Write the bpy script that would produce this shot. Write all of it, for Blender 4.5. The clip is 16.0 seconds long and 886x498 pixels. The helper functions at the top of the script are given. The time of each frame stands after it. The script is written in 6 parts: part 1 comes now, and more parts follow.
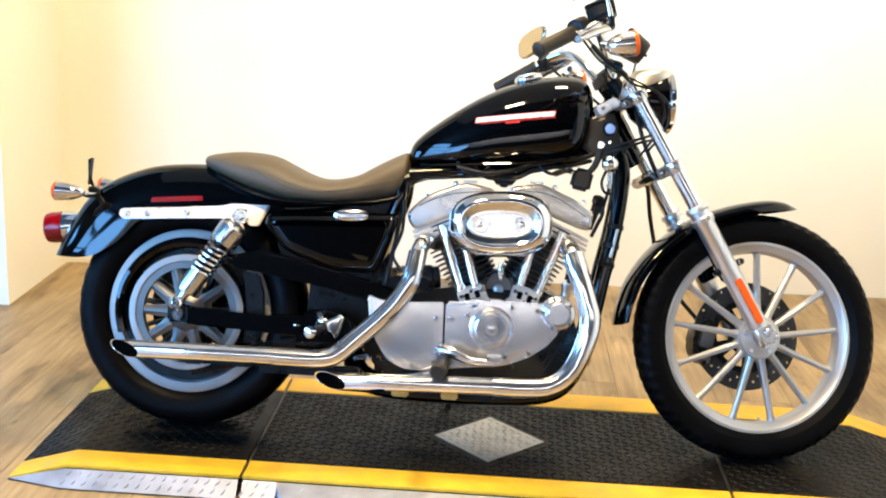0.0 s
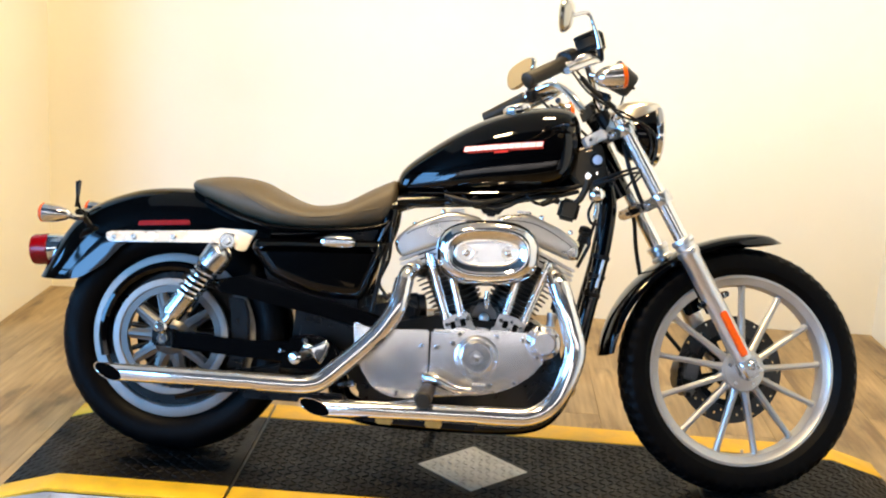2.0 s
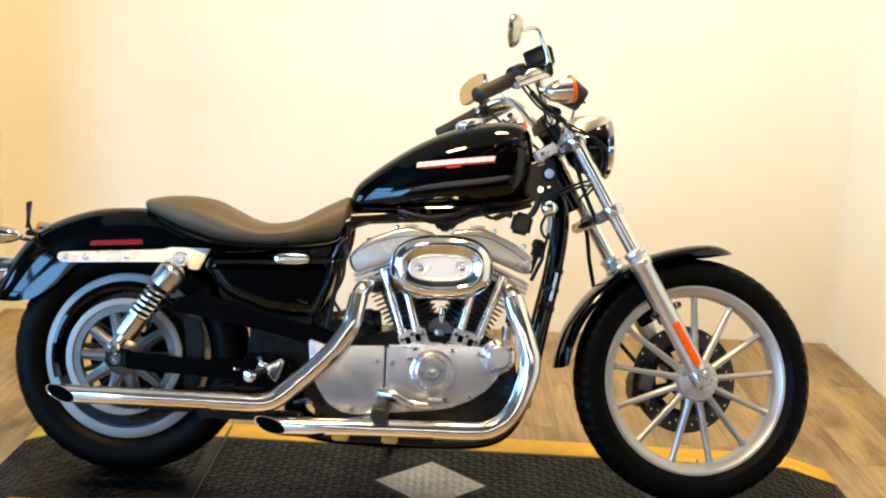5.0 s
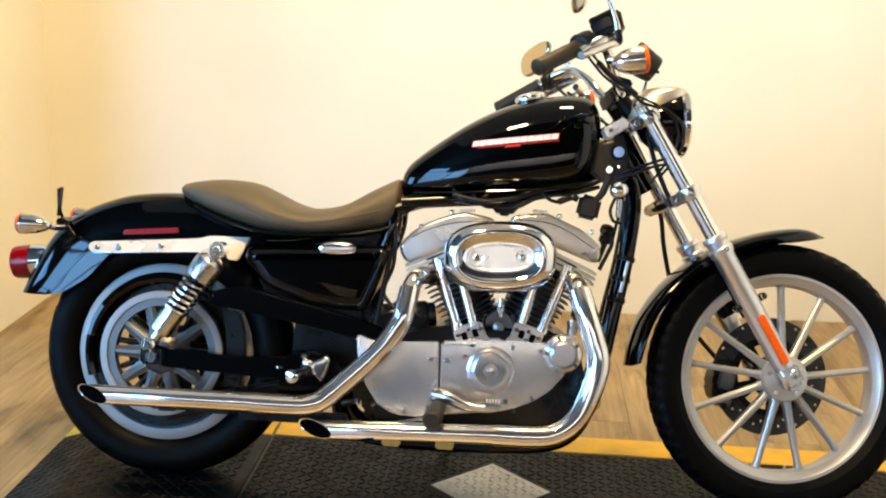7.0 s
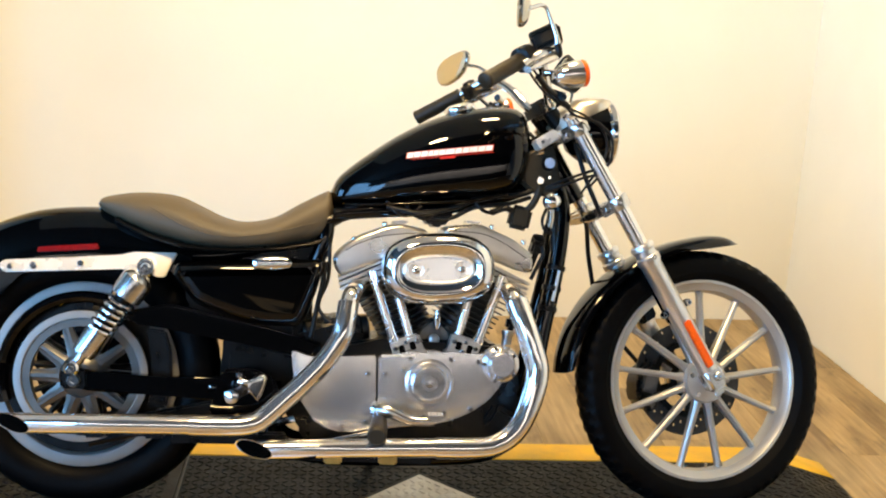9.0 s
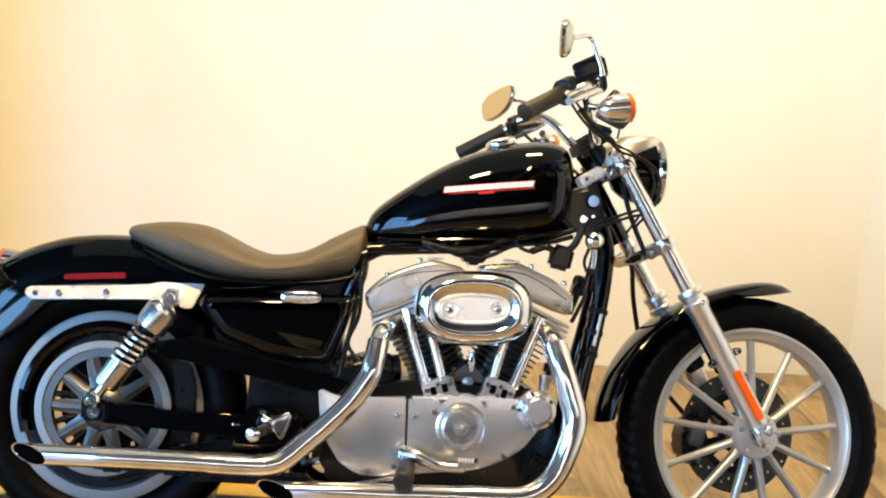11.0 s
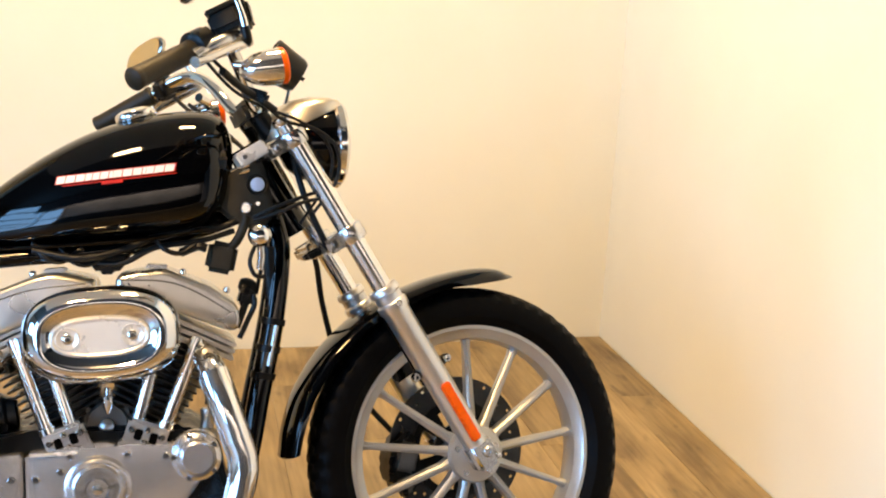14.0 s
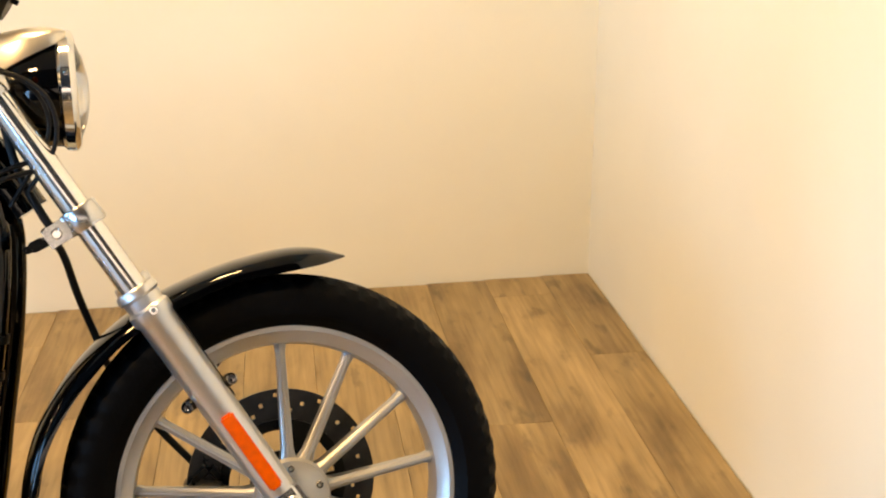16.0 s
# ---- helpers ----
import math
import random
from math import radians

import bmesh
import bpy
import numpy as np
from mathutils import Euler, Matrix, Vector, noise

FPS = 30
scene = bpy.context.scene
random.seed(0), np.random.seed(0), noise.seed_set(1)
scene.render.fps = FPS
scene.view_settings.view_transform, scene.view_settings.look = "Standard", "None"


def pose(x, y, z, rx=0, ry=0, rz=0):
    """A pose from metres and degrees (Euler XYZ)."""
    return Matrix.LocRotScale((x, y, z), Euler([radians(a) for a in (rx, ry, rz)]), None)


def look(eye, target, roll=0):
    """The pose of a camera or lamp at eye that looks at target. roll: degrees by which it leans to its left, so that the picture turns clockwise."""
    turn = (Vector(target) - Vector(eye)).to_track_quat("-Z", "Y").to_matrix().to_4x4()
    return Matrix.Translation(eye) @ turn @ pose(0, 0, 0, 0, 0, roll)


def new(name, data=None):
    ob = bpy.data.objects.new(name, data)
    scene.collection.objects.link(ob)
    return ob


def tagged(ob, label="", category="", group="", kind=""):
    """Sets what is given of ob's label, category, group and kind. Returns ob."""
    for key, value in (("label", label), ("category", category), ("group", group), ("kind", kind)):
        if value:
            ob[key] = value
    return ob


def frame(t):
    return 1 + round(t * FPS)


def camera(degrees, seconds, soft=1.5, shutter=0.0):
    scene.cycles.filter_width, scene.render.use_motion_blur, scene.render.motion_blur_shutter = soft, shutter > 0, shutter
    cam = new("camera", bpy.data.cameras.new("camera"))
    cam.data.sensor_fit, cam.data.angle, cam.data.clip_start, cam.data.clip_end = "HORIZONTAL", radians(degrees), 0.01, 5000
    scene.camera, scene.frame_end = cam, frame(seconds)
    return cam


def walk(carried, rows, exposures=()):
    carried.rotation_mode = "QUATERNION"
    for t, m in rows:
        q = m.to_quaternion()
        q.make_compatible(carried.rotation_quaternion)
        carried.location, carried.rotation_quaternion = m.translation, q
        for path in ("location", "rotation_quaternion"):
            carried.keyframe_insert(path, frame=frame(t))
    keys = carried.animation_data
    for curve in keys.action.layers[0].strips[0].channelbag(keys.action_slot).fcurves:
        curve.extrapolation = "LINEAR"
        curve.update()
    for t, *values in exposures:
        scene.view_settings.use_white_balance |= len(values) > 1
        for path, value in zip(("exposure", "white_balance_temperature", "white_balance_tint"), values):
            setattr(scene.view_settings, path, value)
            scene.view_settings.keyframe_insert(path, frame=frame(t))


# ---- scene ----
# ---------------------------------------------------------------- camera
cam = camera(42.3, 16.0, soft=2.1)
PATH = [
    (0, 0.8187, -2.8869, 1.2795, 75.51, -2.35, 3.46),
    (0.5, 0.8102, -2.8880, 1.2753, 75.68, -2.44, 3.38),
    (1, 0.8128, -2.8915, 1.2733, 75.97, -2.60, 3.40),
    (1.5, 0.8108, -2.8924, 1.2746, 76.73, -3.27, 3.12),
    (2, 0.8158, -2.8948, 1.2693, 77.16, -3.43, 2.96),
    (2.5, 0.8157, -2.9032, 1.2725, 77.68, -3.30, 2.26),
    (3, 0.8174, -2.9162, 1.2769, 77.77, -2.77, 1.84),
    (3.5, 0.8280, -2.9353, 1.2760, 77.95, -2.63, 1.40),
    (4, 0.8250, -2.9434, 1.2743, 77.99, -3.01, 0.91),
    (6.5, 0.8719, -2.7126, 1.2576, 78.36, -1.96, 2.20),
    (7, 0.8709, -2.6399, 1.2704, 76.19, -1.75, 4.47),
    (7.5, 0.8201, -2.6223, 1.2597, 75.43, -3.12, 2.42),
    (8, 0.6966, -2.6114, 1.2846, 75.94, -0.62, -1.00),
    (8.5, 0.6074, -2.6097, 1.2952, 76.27, -2.50, -3.52),
    (9, 0.5650, -2.6120, 1.2934, 76.34, -3.19, -5.09),
    (9.2, 0.5636, -2.6081, 1.3087, 76.01, -3.12, -4.95),
    (11.3, 0.6914, -2.4767, 1.2451, 78.70, -4.52, -0.74),
    (11.5, 0.7564, -2.4438, 1.2669, 77.07, -5.51, -0.86),
    (12, 0.8066, -2.3656, 1.2670, 75.52, -2.76, -5.23),
    (12.5, 0.8224, -2.2366, 1.2681, 73.63, -3.57, -5.49),
    (13, 0.7935, -2.1167, 1.2710, 75.27, -1.22, -11.15),
    (13.5, 0.8339, -2.0608, 1.2825, 74.70, -0.17, -12.17),
    (14, 0.9602, -1.9869, 1.2664, 75.97, -2.93, -12.41),
    (14.5, 1.1416, -1.8697, 1.2643, 75.58, -1.10, -9.19),
    (15, 1.2733, -1.7655, 1.2601, 73.36, 3.61, -8.59),
    (15.5, 1.4095, -1.5917, 1.2731, 71.84, -0.24, -9.21),
    (16, 1.5384, -1.4527, 1.2500, 70.21, 0.25, -8.15),
]
EXPOSURES = [(0.0, 0.27, 6320, 16), (2.5, 0.0, 6850, 16), (4.0, -0.06, 7150, 16), (7.0, -0.11, 7350, 15), (9.0, -0.12, 7280, 15), (12.0, -0.02, 7380, 18), (13.0, -0.16, 7800, 21), (14.5, -0.26, 8220, 21), (15.2, -0.36, 8600, 20), (16.0, -0.32, 8780, 21)]
walk(cam, [(t, pose(*p)) for t, *p in PATH], EXPOSURES)

# ---------------------------------------------------------------- light
FLOOR = -0.05
CEIL = 2.95          # over the alcove
SHOPCEIL = 4.0       # out in the shop

world = bpy.data.worlds.new("world")
scene.world = world
world.use_nodes = True
wn = world.node_tree.nodes
sky = wn.new("ShaderNodeTexSky")
sky.sky_type, sky.sun_disc, sky.sun_elevation, sky.sun_rotation = "NISHITA", False, radians(35), radians(200)
wn["Background"].inputs[1].default_value = 0.12
world.node_tree.links.new(sky.outputs[0], wn["Background"].inputs[0])


def area_lamp(name, m, sx, sy, watts, colour, spread=180):
    data = bpy.data.lights.new(name, "AREA")
    data.shape, data.size, data.size_y, data.energy, data.color = "RECTANGLE", sx, sy, watts, colour
    data.spread = radians(spread)
    ob = new(name, data)
    ob.matrix_world = m
    return ob


# warm ceiling lamps over the alcove, pale unseen fill strip behind a beam at the far end of the shop
WARM = (1.0, 0.76, 0.40)
area_lamp("ceiling_lamp_alcove", pose(0.20, -0.95, CEIL - 0.06), 0.36, 0.20, 92, WARM)
area_lamp("ceiling_lamp_alcove_right", pose(1.08, 0.35, CEIL - 0.06), 0.36, 0.20, 66, WARM)
# added fill: brightens the far wall that the metal covers reflect
area_lamp("fill_far_wall", pose(0.9, -7.75, SHOPCEIL - 0.08), 9.0, 0.25, 900, (0.97, 0.97, 0.98))
# daylight that enters by the tall shop windows in the west and south walls
area_lamp("window_daylight", look((-4.86, -6.0, 2.20), (0.0, -6.0, 2.20)), 3.9, 3.2, 800, (0.13, 0.47, 1.0))
area_lamp("window_daylight_side", look((-4.86, -1.5, 1.65), (0.0, -1.5, 1.65)), 2.1, 1.7, 215, (0.13, 0.47, 1.0))
area_lamp("window_daylight_corner", look((-4.20, -8.08, 1.90), (-4.20, 0.0, 1.90)), 1.3, 2.5, 225, (0.13, 0.47, 1.0))

# ---------------------------------------------------------------- materials


def material(name, colour, rough=0.5, metal=0.0, coat=0.0, bump=0.0, scale=20.0, vary=0.0, rough_vary=0.0, stretch=(1, 1, 1), fine=0.0, specular=0.5):
    mat = bpy.data.materials.new(name)
    mat.use_nodes = True
    nodes, links = mat.node_tree.nodes, mat.node_tree.links
    bsdf = nodes["Principled BSDF"]
    bsdf.inputs["Base Color"].default_value = (*colour, 1)
    bsdf.inputs["Roughness"].default_value = rough
    bsdf.inputs["Metallic"].default_value = metal
    bsdf.inputs["Coat Weight"].default_value = coat
    bsdf.inputs["Coat Roughness"].default_value = 0.03
    bsdf.inputs["Specular IOR Level"].default_value = specular
    if bump or vary or rough_vary or fine:
        coord, mapping = nodes.new("ShaderNodeTexCoord"), nodes.new("ShaderNodeMapping")
        mapping.inputs["Scale"].default_value = stretch
        links.new(coord.outputs["Object"], mapping.inputs["Vector"])
        tex = nodes.new("ShaderNodeTexNoise")
        tex.inputs["Scale"].default_value, tex.inputs["Detail"].default_value = scale, 6
        links.new(mapping.outputs[0], tex.inputs["Vector"])
        small = nodes.new("ShaderNodeTexNoise")
        small.inputs["Scale"].default_value, small.inputs["Detail"].default_value = scale * 9, 3
        links.new(mapping.outputs[0], small.inputs["Vector"])
        if vary:
            ramp = nodes.new("ShaderNodeMapRange")
            ramp.inputs["To Min"].default_value, ramp.inputs["To Max"].default_value = 1 - vary, 1 + vary
            ramp.inputs["From Min"].default_value, ramp.inputs["From Max"].default_value = 0.3, 0.7
            links.new(tex.outputs["Fac"], ramp.inputs["Value"])
            mul = nodes.new("ShaderNodeVectorMath")
            mul.operation = "SCALE"
            mul.inputs[0].default_value = colour
            links.new(ramp.outputs[0], mul.inputs["Scale"])
            links.new(mul.outputs[0], bsdf.inputs["Base Color"])
        if rough_vary:
            rr = nodes.new("ShaderNodeMapRange")
            rr.inputs["From Min"].default_value, rr.inputs["From Max"].default_value = 0.3, 0.7
            rr.inputs["To Min"].default_value, rr.inputs["To Max"].default_value = max(0.02, rough - rough_vary), rough + rough_vary
            links.new(tex.outputs["Fac"], rr.inputs["Value"])
            links.new(rr.outputs[0], bsdf.inputs["Roughness"])
        if bump or fine:
            b = nodes.new("ShaderNodeBump")
            b.inputs["Distance"].default_value = 0.002
            b.inputs["Strength"].default_value = bump or fine
            links.new((small if fine else tex).outputs["Fac"], b.inputs["Height"])
            links.new(b.outputs[0], bsdf.inputs["Normal"])
    return mat


PAINT = material("black_paint", (0.0004, 0.0004, 0.0005), 0.04, scale=60, rough_vary=0.01, specular=0.33)
BRIGHT = material("satin_bright_aluminium", (0.84, 0.81, 0.75), 0.28, metal=0.4, scale=14, rough_vary=0.05, vary=0.05, fine=0.05)
CHROME = material("chrome", (0.76, 0.755, 0.745), 0.08, metal=1.0, scale=14, rough_vary=0.04)
PIPE = material("exhaust_chrome", (0.80, 0.785, 0.76), 0.09, metal=0.95, scale=14, rough_vary=0.05, vary=0.04)
POLISHED = material("polished_aluminium", (0.62, 0.62, 0.62), 0.22, metal=1.0, scale=9, rough_vary=0.07, vary=0.08, fine=0.06)
BRUSHED = material("brushed_aluminium", (0.66, 0.66, 0.67), 0.24, metal=0.85, scale=10, rough_vary=0.03, vary=0.04, fine=0.015)
# polished metal with the cream of the reflected wall put into its colour
VISOR = material("cream_tinted_metal", (0.62, 0.585, 0.52), 0.30, metal=0.92, scale=14, rough_vary=0.04, vary=0.05)
# chrome darkened in colour where it would reflect the bright wall
SHELL = material("dimmed_chrome", (0.50, 0.48, 0.43), 0.14, metal=1.0, scale=20, rough_vary=0.05)
CAST = material("silver_cast_aluminium", (0.50, 0.50, 0.49), 0.33, metal=0.95, scale=12, rough_vary=0.07, vary=0.1, fine=0.12)
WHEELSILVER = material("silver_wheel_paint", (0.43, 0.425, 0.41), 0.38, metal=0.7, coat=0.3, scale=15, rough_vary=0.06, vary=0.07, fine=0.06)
# darker copy of the wheel silver, dimmed in colour against window glare
REARSILVER = material("silver_wheel_paint_dimmed", (0.27, 0.265, 0.255), 0.50, metal=0.6, scale=15, rough_vary=0.06, vary=0.10, fine=0.08)
SATIN = material("satin_black", (0.0018, 0.0018, 0.0018), 0.34, specular=0.2, scale=25, rough_vary=0.1, vary=0.25, fine=0.08)
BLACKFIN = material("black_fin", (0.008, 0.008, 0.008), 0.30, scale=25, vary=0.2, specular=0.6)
FINEDGE = material("dark_fin_casting", (0.065, 0.065, 0.063), 0.32, metal=0.7, scale=25, vary=0.2)
PLASTIC = material("dark_plastic", (0.006, 0.005, 0.0035), 0.42, scale=25, vary=0.2, fine=0.12, specular=0.3)
SLIDER = material("satin_fork_aluminium", (0.66, 0.66, 0.66), 0.34, metal=0.9, scale=9, rough_vary=0.06, vary=0.06, fine=0.08)
ROCKER = material("silver_rocker_casting", (0.58, 0.575, 0.56), 0.30, metal=0.95, scale=12, rough_vary=0.07, vary=0.1, fine=0.04)
DARKCAST = material("dull_grey_casting", (0.13, 0.127, 0.12), 0.40, metal=0.8, scale=16, rough_vary=0.08, vary=0.15, fine=0.1)
RUBBER = material("tyre_rubber", (0.0010, 0.0010, 0.0012), 0.50, scale=18, vary=0.3, rough_vary=0.12, fine=0.3, specular=0.07)
GRIP = material("grip_rubber", (0.020, 0.016, 0.009), 0.5, specular=0.3, scale=30, vary=0.2, fine=0.2)
VINYL = material("seat_vinyl", (0.080, 0.062, 0.038), 0.52, specular=0.30, scale=8, vary=0.15, rough_vary=0.06, fine=0.35)
AMBER = material("amber_plastic", (0.80, 0.10, 0.003), 0.3, coat=0.03, specular=0.3, scale=120, bump=0.2, vary=0.12)
REDLENS = material("red_plastic", (0.20, 0.0008, 0.002), 0.16, coat=0.03, specular=0.25, scale=120, bump=0.2, vary=0.15)
DISC = material("brake_disc_steel", (0.045, 0.045, 0.046), 0.35, metal=0.9, scale=40, rough_vary=0.08, vary=0.2)
WHITEDECAL = material("white_decal", (0.75, 0.74, 0.72), 0.3, coat=0.5, scale=80, vary=0.05)
REDDECAL = material("red_decal", (0.50, 0.022, 0.012), 0.3, coat=0.5, scale=80, vary=0.08)
BLUECAP = material("pale_blue_cap", (0.45, 0.55, 0.72), 0.3, coat=0.3, scale=60, vary=0.05)
CABLE = material("cable_rubber", (0.004, 0.004, 0.004), 0.42, scale=40, vary=0.2, fine=0.1, specular=0.25)
# tan of the reflected wall is partly put into the glass colour
MIRRORGLASS = material("mirror_glass", (0.66, 0.60, 0.51), 0.02, metal=1.0)
# near-black fill: the shade inside holes is put into the colour
DARKHOLE = material("hole_black", (0.0012, 0.0011, 0.001), 0.9, scale=40, vary=0.3, specular=0.02)
MAT = material("black_mat_rubber", (0.0036, 0.0031, 0.0026), 0.44, specular=0.12, scale=14, vary=0.45, rough_vary=0.12, fine=0.3)
YELLOW = material("yellow_mat_edge", (0.70, 0.40, 0.012), 0.5, scale=16, vary=0.16, rough_vary=0.1, fine=0.15)
INLAY = material("worn_aluminium_inlay", (0.40, 0.385, 0.35), 0.40, metal=0.85, scale=18, rough_vary=0.12, vary=0.30, fine=0.1)
# bare aluminium; a little blue window light is put into the colour
TREADPLATE = material("aluminium_tread_plate", (0.43, 0.44, 0.47), 0.46, metal=0.55, scale=18, rough_vary=0.10, vary=0.12, fine=0.1)
WALL = material("cream_wall_paint", (0.82, 0.785, 0.645), 0.75, scale=2.2, vary=0.025, fine=0.12)
CEILING = material("white_ceiling_paint", (0.62, 0.61, 0.58), 0.8, scale=3, vary=0.03)
# unseen walls: grey set by how bright paint and metal reflect them
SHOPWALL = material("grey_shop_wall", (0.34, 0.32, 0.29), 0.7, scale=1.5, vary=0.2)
SHOPFLOOR = material("grey_shop_floor", (0.14, 0.13, 0.12), 0.45, scale=3, vary=0.1, fine=0.05)
# near-black so that the side cover and tank reflect darkness
REFLECTDARK = material("reflection_dark_panel", (0.010, 0.010, 0.011), 0.6, scale=3, vary=0.15)
# unseen ceiling, kept dark so that the black paint reflects little
SHOPCEILING = material("dark_shop_ceiling", (0.05, 0.048, 0.046), 0.8, scale=3, vary=0.08)
# clamp metal with its brassy yellow reflection put into the colour
TABGOLD = material("yellow_reflection_tint", (0.50, 0.29, 0.07), 0.4, metal=0.6, scale=40, vary=0.15)
FRAMEWHITE = material("white_window_frame", (0.7, 0.7, 0.7), 0.4, scale=30, vary=0.05)

GLASS = bpy.data.materials.new("clear_glass")
GLASS.use_nodes = True
g = GLASS.node_tree.nodes["Principled BSDF"]
g.inputs["Transmission Weight"].default_value, g.inputs["Roughness"].default_value, g.inputs["IOR"].default_value = 1.0, 0.02, 1.45


def plank_material(name):
    mat = bpy.data.materials.new(name)
    mat.use_nodes = True
    nodes, links = mat.node_tree.nodes, mat.node_tree.links
    bsdf = nodes["Principled BSDF"]
    info, coord = nodes.new("ShaderNodeObjectInfo"), nodes.new("ShaderNodeTexCoord")
    shift = nodes.new("ShaderNodeVectorMath")
    shift.operation = "MULTIPLY_ADD"
    comb = nodes.new("ShaderNodeCombineXYZ")
    for k in range(3):
        links.new(info.outputs["Random"], comb.inputs[k])
    links.new(comb.outputs[0], shift.inputs[0])
    shift.inputs[1].default_value = (37, 53, 11)
    links.new(coord.outputs["Object"], shift.inputs[2])
    stretch = nodes.new("ShaderNodeMapping")
    stretch.inputs["Scale"].default_value = (8, 2.0, 4)
    links.new(shift.outputs[0], stretch.inputs["Vector"])
    warp = nodes.new("ShaderNodeTexNoise")
    warp.inputs["Scale"].default_value, warp.inputs["Detail"].default_value = 1.0, 9
    warp.inputs["Distortion"].default_value = 0.5
    links.new(stretch.outputs[0], warp.inputs["Vector"])
    grainmap = nodes.new("ShaderNodeMapping")
    grainmap.inputs["Scale"].default_value = (75, 4.5, 20)
    links.new(shift.outputs[0], grainmap.inputs["Vector"])
    grain = nodes.new("ShaderNodeTexNoise")
    grain.inputs["Scale"].default_value, grain.inputs["Detail"].default_value = 1.0, 6
    links.new(grainmap.outputs[0], grain.inputs["Vector"])
    ramp = nodes.new("ShaderNodeValToRGB")
    e = ramp.color_ramp.elements
    e[0].position, e[0].color = 0.32, (0.190, 0.124, 0.058, 1)
    e[1].position, e[1].color = 0.70, (0.44, 0.312, 0.158, 1)
    mid = ramp.color_ramp.elements.new(0.48)
    mid.color = (0.335, 0.233, 0.112, 1)
    links.new(warp.outputs["Fac"], ramp.inputs["Fac"])
    dark = nodes.new("ShaderNodeMapRange")
    dark.inputs["From Min"].default_value, dark.inputs["From Max"].default_value = 0.35, 0.65
    dark.inputs["To Min"].default_value, dark.inputs["To Max"].default_value = 0.80, 1.10
    links.new(grain.outputs["Fac"], dark.inputs["Value"])
    tone = nodes.new("ShaderNodeMapRange")
    tone.inputs["To Min"].default_value, tone.inputs["To Max"].default_value = 0.86, 0.97
    links.new(info.outputs["Random"], tone.inputs["Value"])
    both = nodes.new("ShaderNodeMath")
    both.operation = "MULTIPLY"
    links.new(dark.outputs[0], both.inputs[0])
    links.new(tone.outputs[0], both.inputs[1])
    mul = nodes.new("ShaderNodeVectorMath")
    mul.operation = "SCALE"
    links.new(ramp.outputs["Color"], mul.inputs[0])
    links.new(both.outputs[0], mul.inputs["Scale"])
    # small dark knots and smudges
    spotmap = nodes.new("ShaderNodeMapping")
    spotmap.inputs["Scale"].default_value = (18, 7, 4)
    links.new(shift.outputs[0], spotmap.inputs["Vector"])
    spots = nodes.new("ShaderNodeTexNoise")
    spots.inputs["Scale"].default_value, spots.inputs["Detail"].default_value = 1.0, 5
    links.new(spotmap.outputs[0], spots.inputs["Vector"])
    keep = nodes.new("ShaderNodeMapRange")
    keep.inputs["From Min"].default_value, keep.inputs["From Max"].default_value = 0.58, 0.70
    keep.inputs["To Min"].default_value, keep.inputs["To Max"].default_value = 1.0, 0.60
    links.new(spots.outputs["Fac"], keep.inputs["Value"])
    knots = nodes.new("ShaderNodeVectorMath")
    knots.operation = "SCALE"
    links.new(mul.outputs[0], knots.inputs[0])
    links.new(keep.outputs[0], knots.inputs["Scale"])
    links.new(knots.outputs[0], bsdf.inputs["Base Color"])
    rough = nodes.new("ShaderNodeMapRange")
    rough.inputs["To Min"].default_value, rough.inputs["To Max"].default_value = 0.55, 0.40
    links.new(grain.outputs["Fac"], rough.inputs["Value"])
    links.new(rough.outputs[0], bsdf.inputs["Roughness"])
    b = nodes.new("ShaderNodeBump")
    b.inputs["Distance"].default_value, b.inputs["Strength"].default_value = 0.001, 0.25
    links.new(grain.outputs["Fac"], b.inputs["Height"])
    links.new(b.outputs[0], bsdf.inputs["Normal"])
    return mat


WOOD = plank_material("wood_plank")

# ---------------------------------------------------------------- mesh helpers


def part(name, bm, mat, parent=None, label="", m=None, angle=38, kind=""):
    """Links a bmesh as one mesh object under a thing or a part."""
    if m is not None:
        bm.transform(m)
    bmesh.ops.recalc_face_normals(bm, faces=bm.faces)
    mesh = bpy.data.meshes.new(name)
    bm.to_mesh(mesh)
    bm.free()
    mesh.materials.append(mat)
    mesh.polygons.foreach_set("use_smooth", [True] * len(mesh.polygons))
    mesh.set_sharp_from_angle(angle=radians(angle))
    ob = new(name, mesh)
    if parent is not None:
        ob.parent = parent
    return tagged(ob, label=label, kind=kind)


def group_part(name, parent, label=""):
    """An empty part that only holds sub-parts."""
    ob = new(name)
    ob.parent = parent
    ob.empty_display_size = 0.05
    return tagged(ob, label=label)


def smooth_path(points, steps=8):
    """Catmull-Rom through the points."""
    p = [Vector(q) for q in points]
    p = [p[0] * 2 - p[1]] + p + [p[-1] * 2 - p[-2]]
    out = []
    for i in range(1, len(p) - 2):
        a, b, c, d = p[i - 1:i + 3]
        for s in range(steps):
            t = s / steps
            out.append(0.5 * ((2 * b) + (c - a) * t + (2 * a - 5 * b + 4 * c - d) * t * t + (3 * b - a - 3 * c + d) * t ** 3))
    out.append(p[-2])
    return out


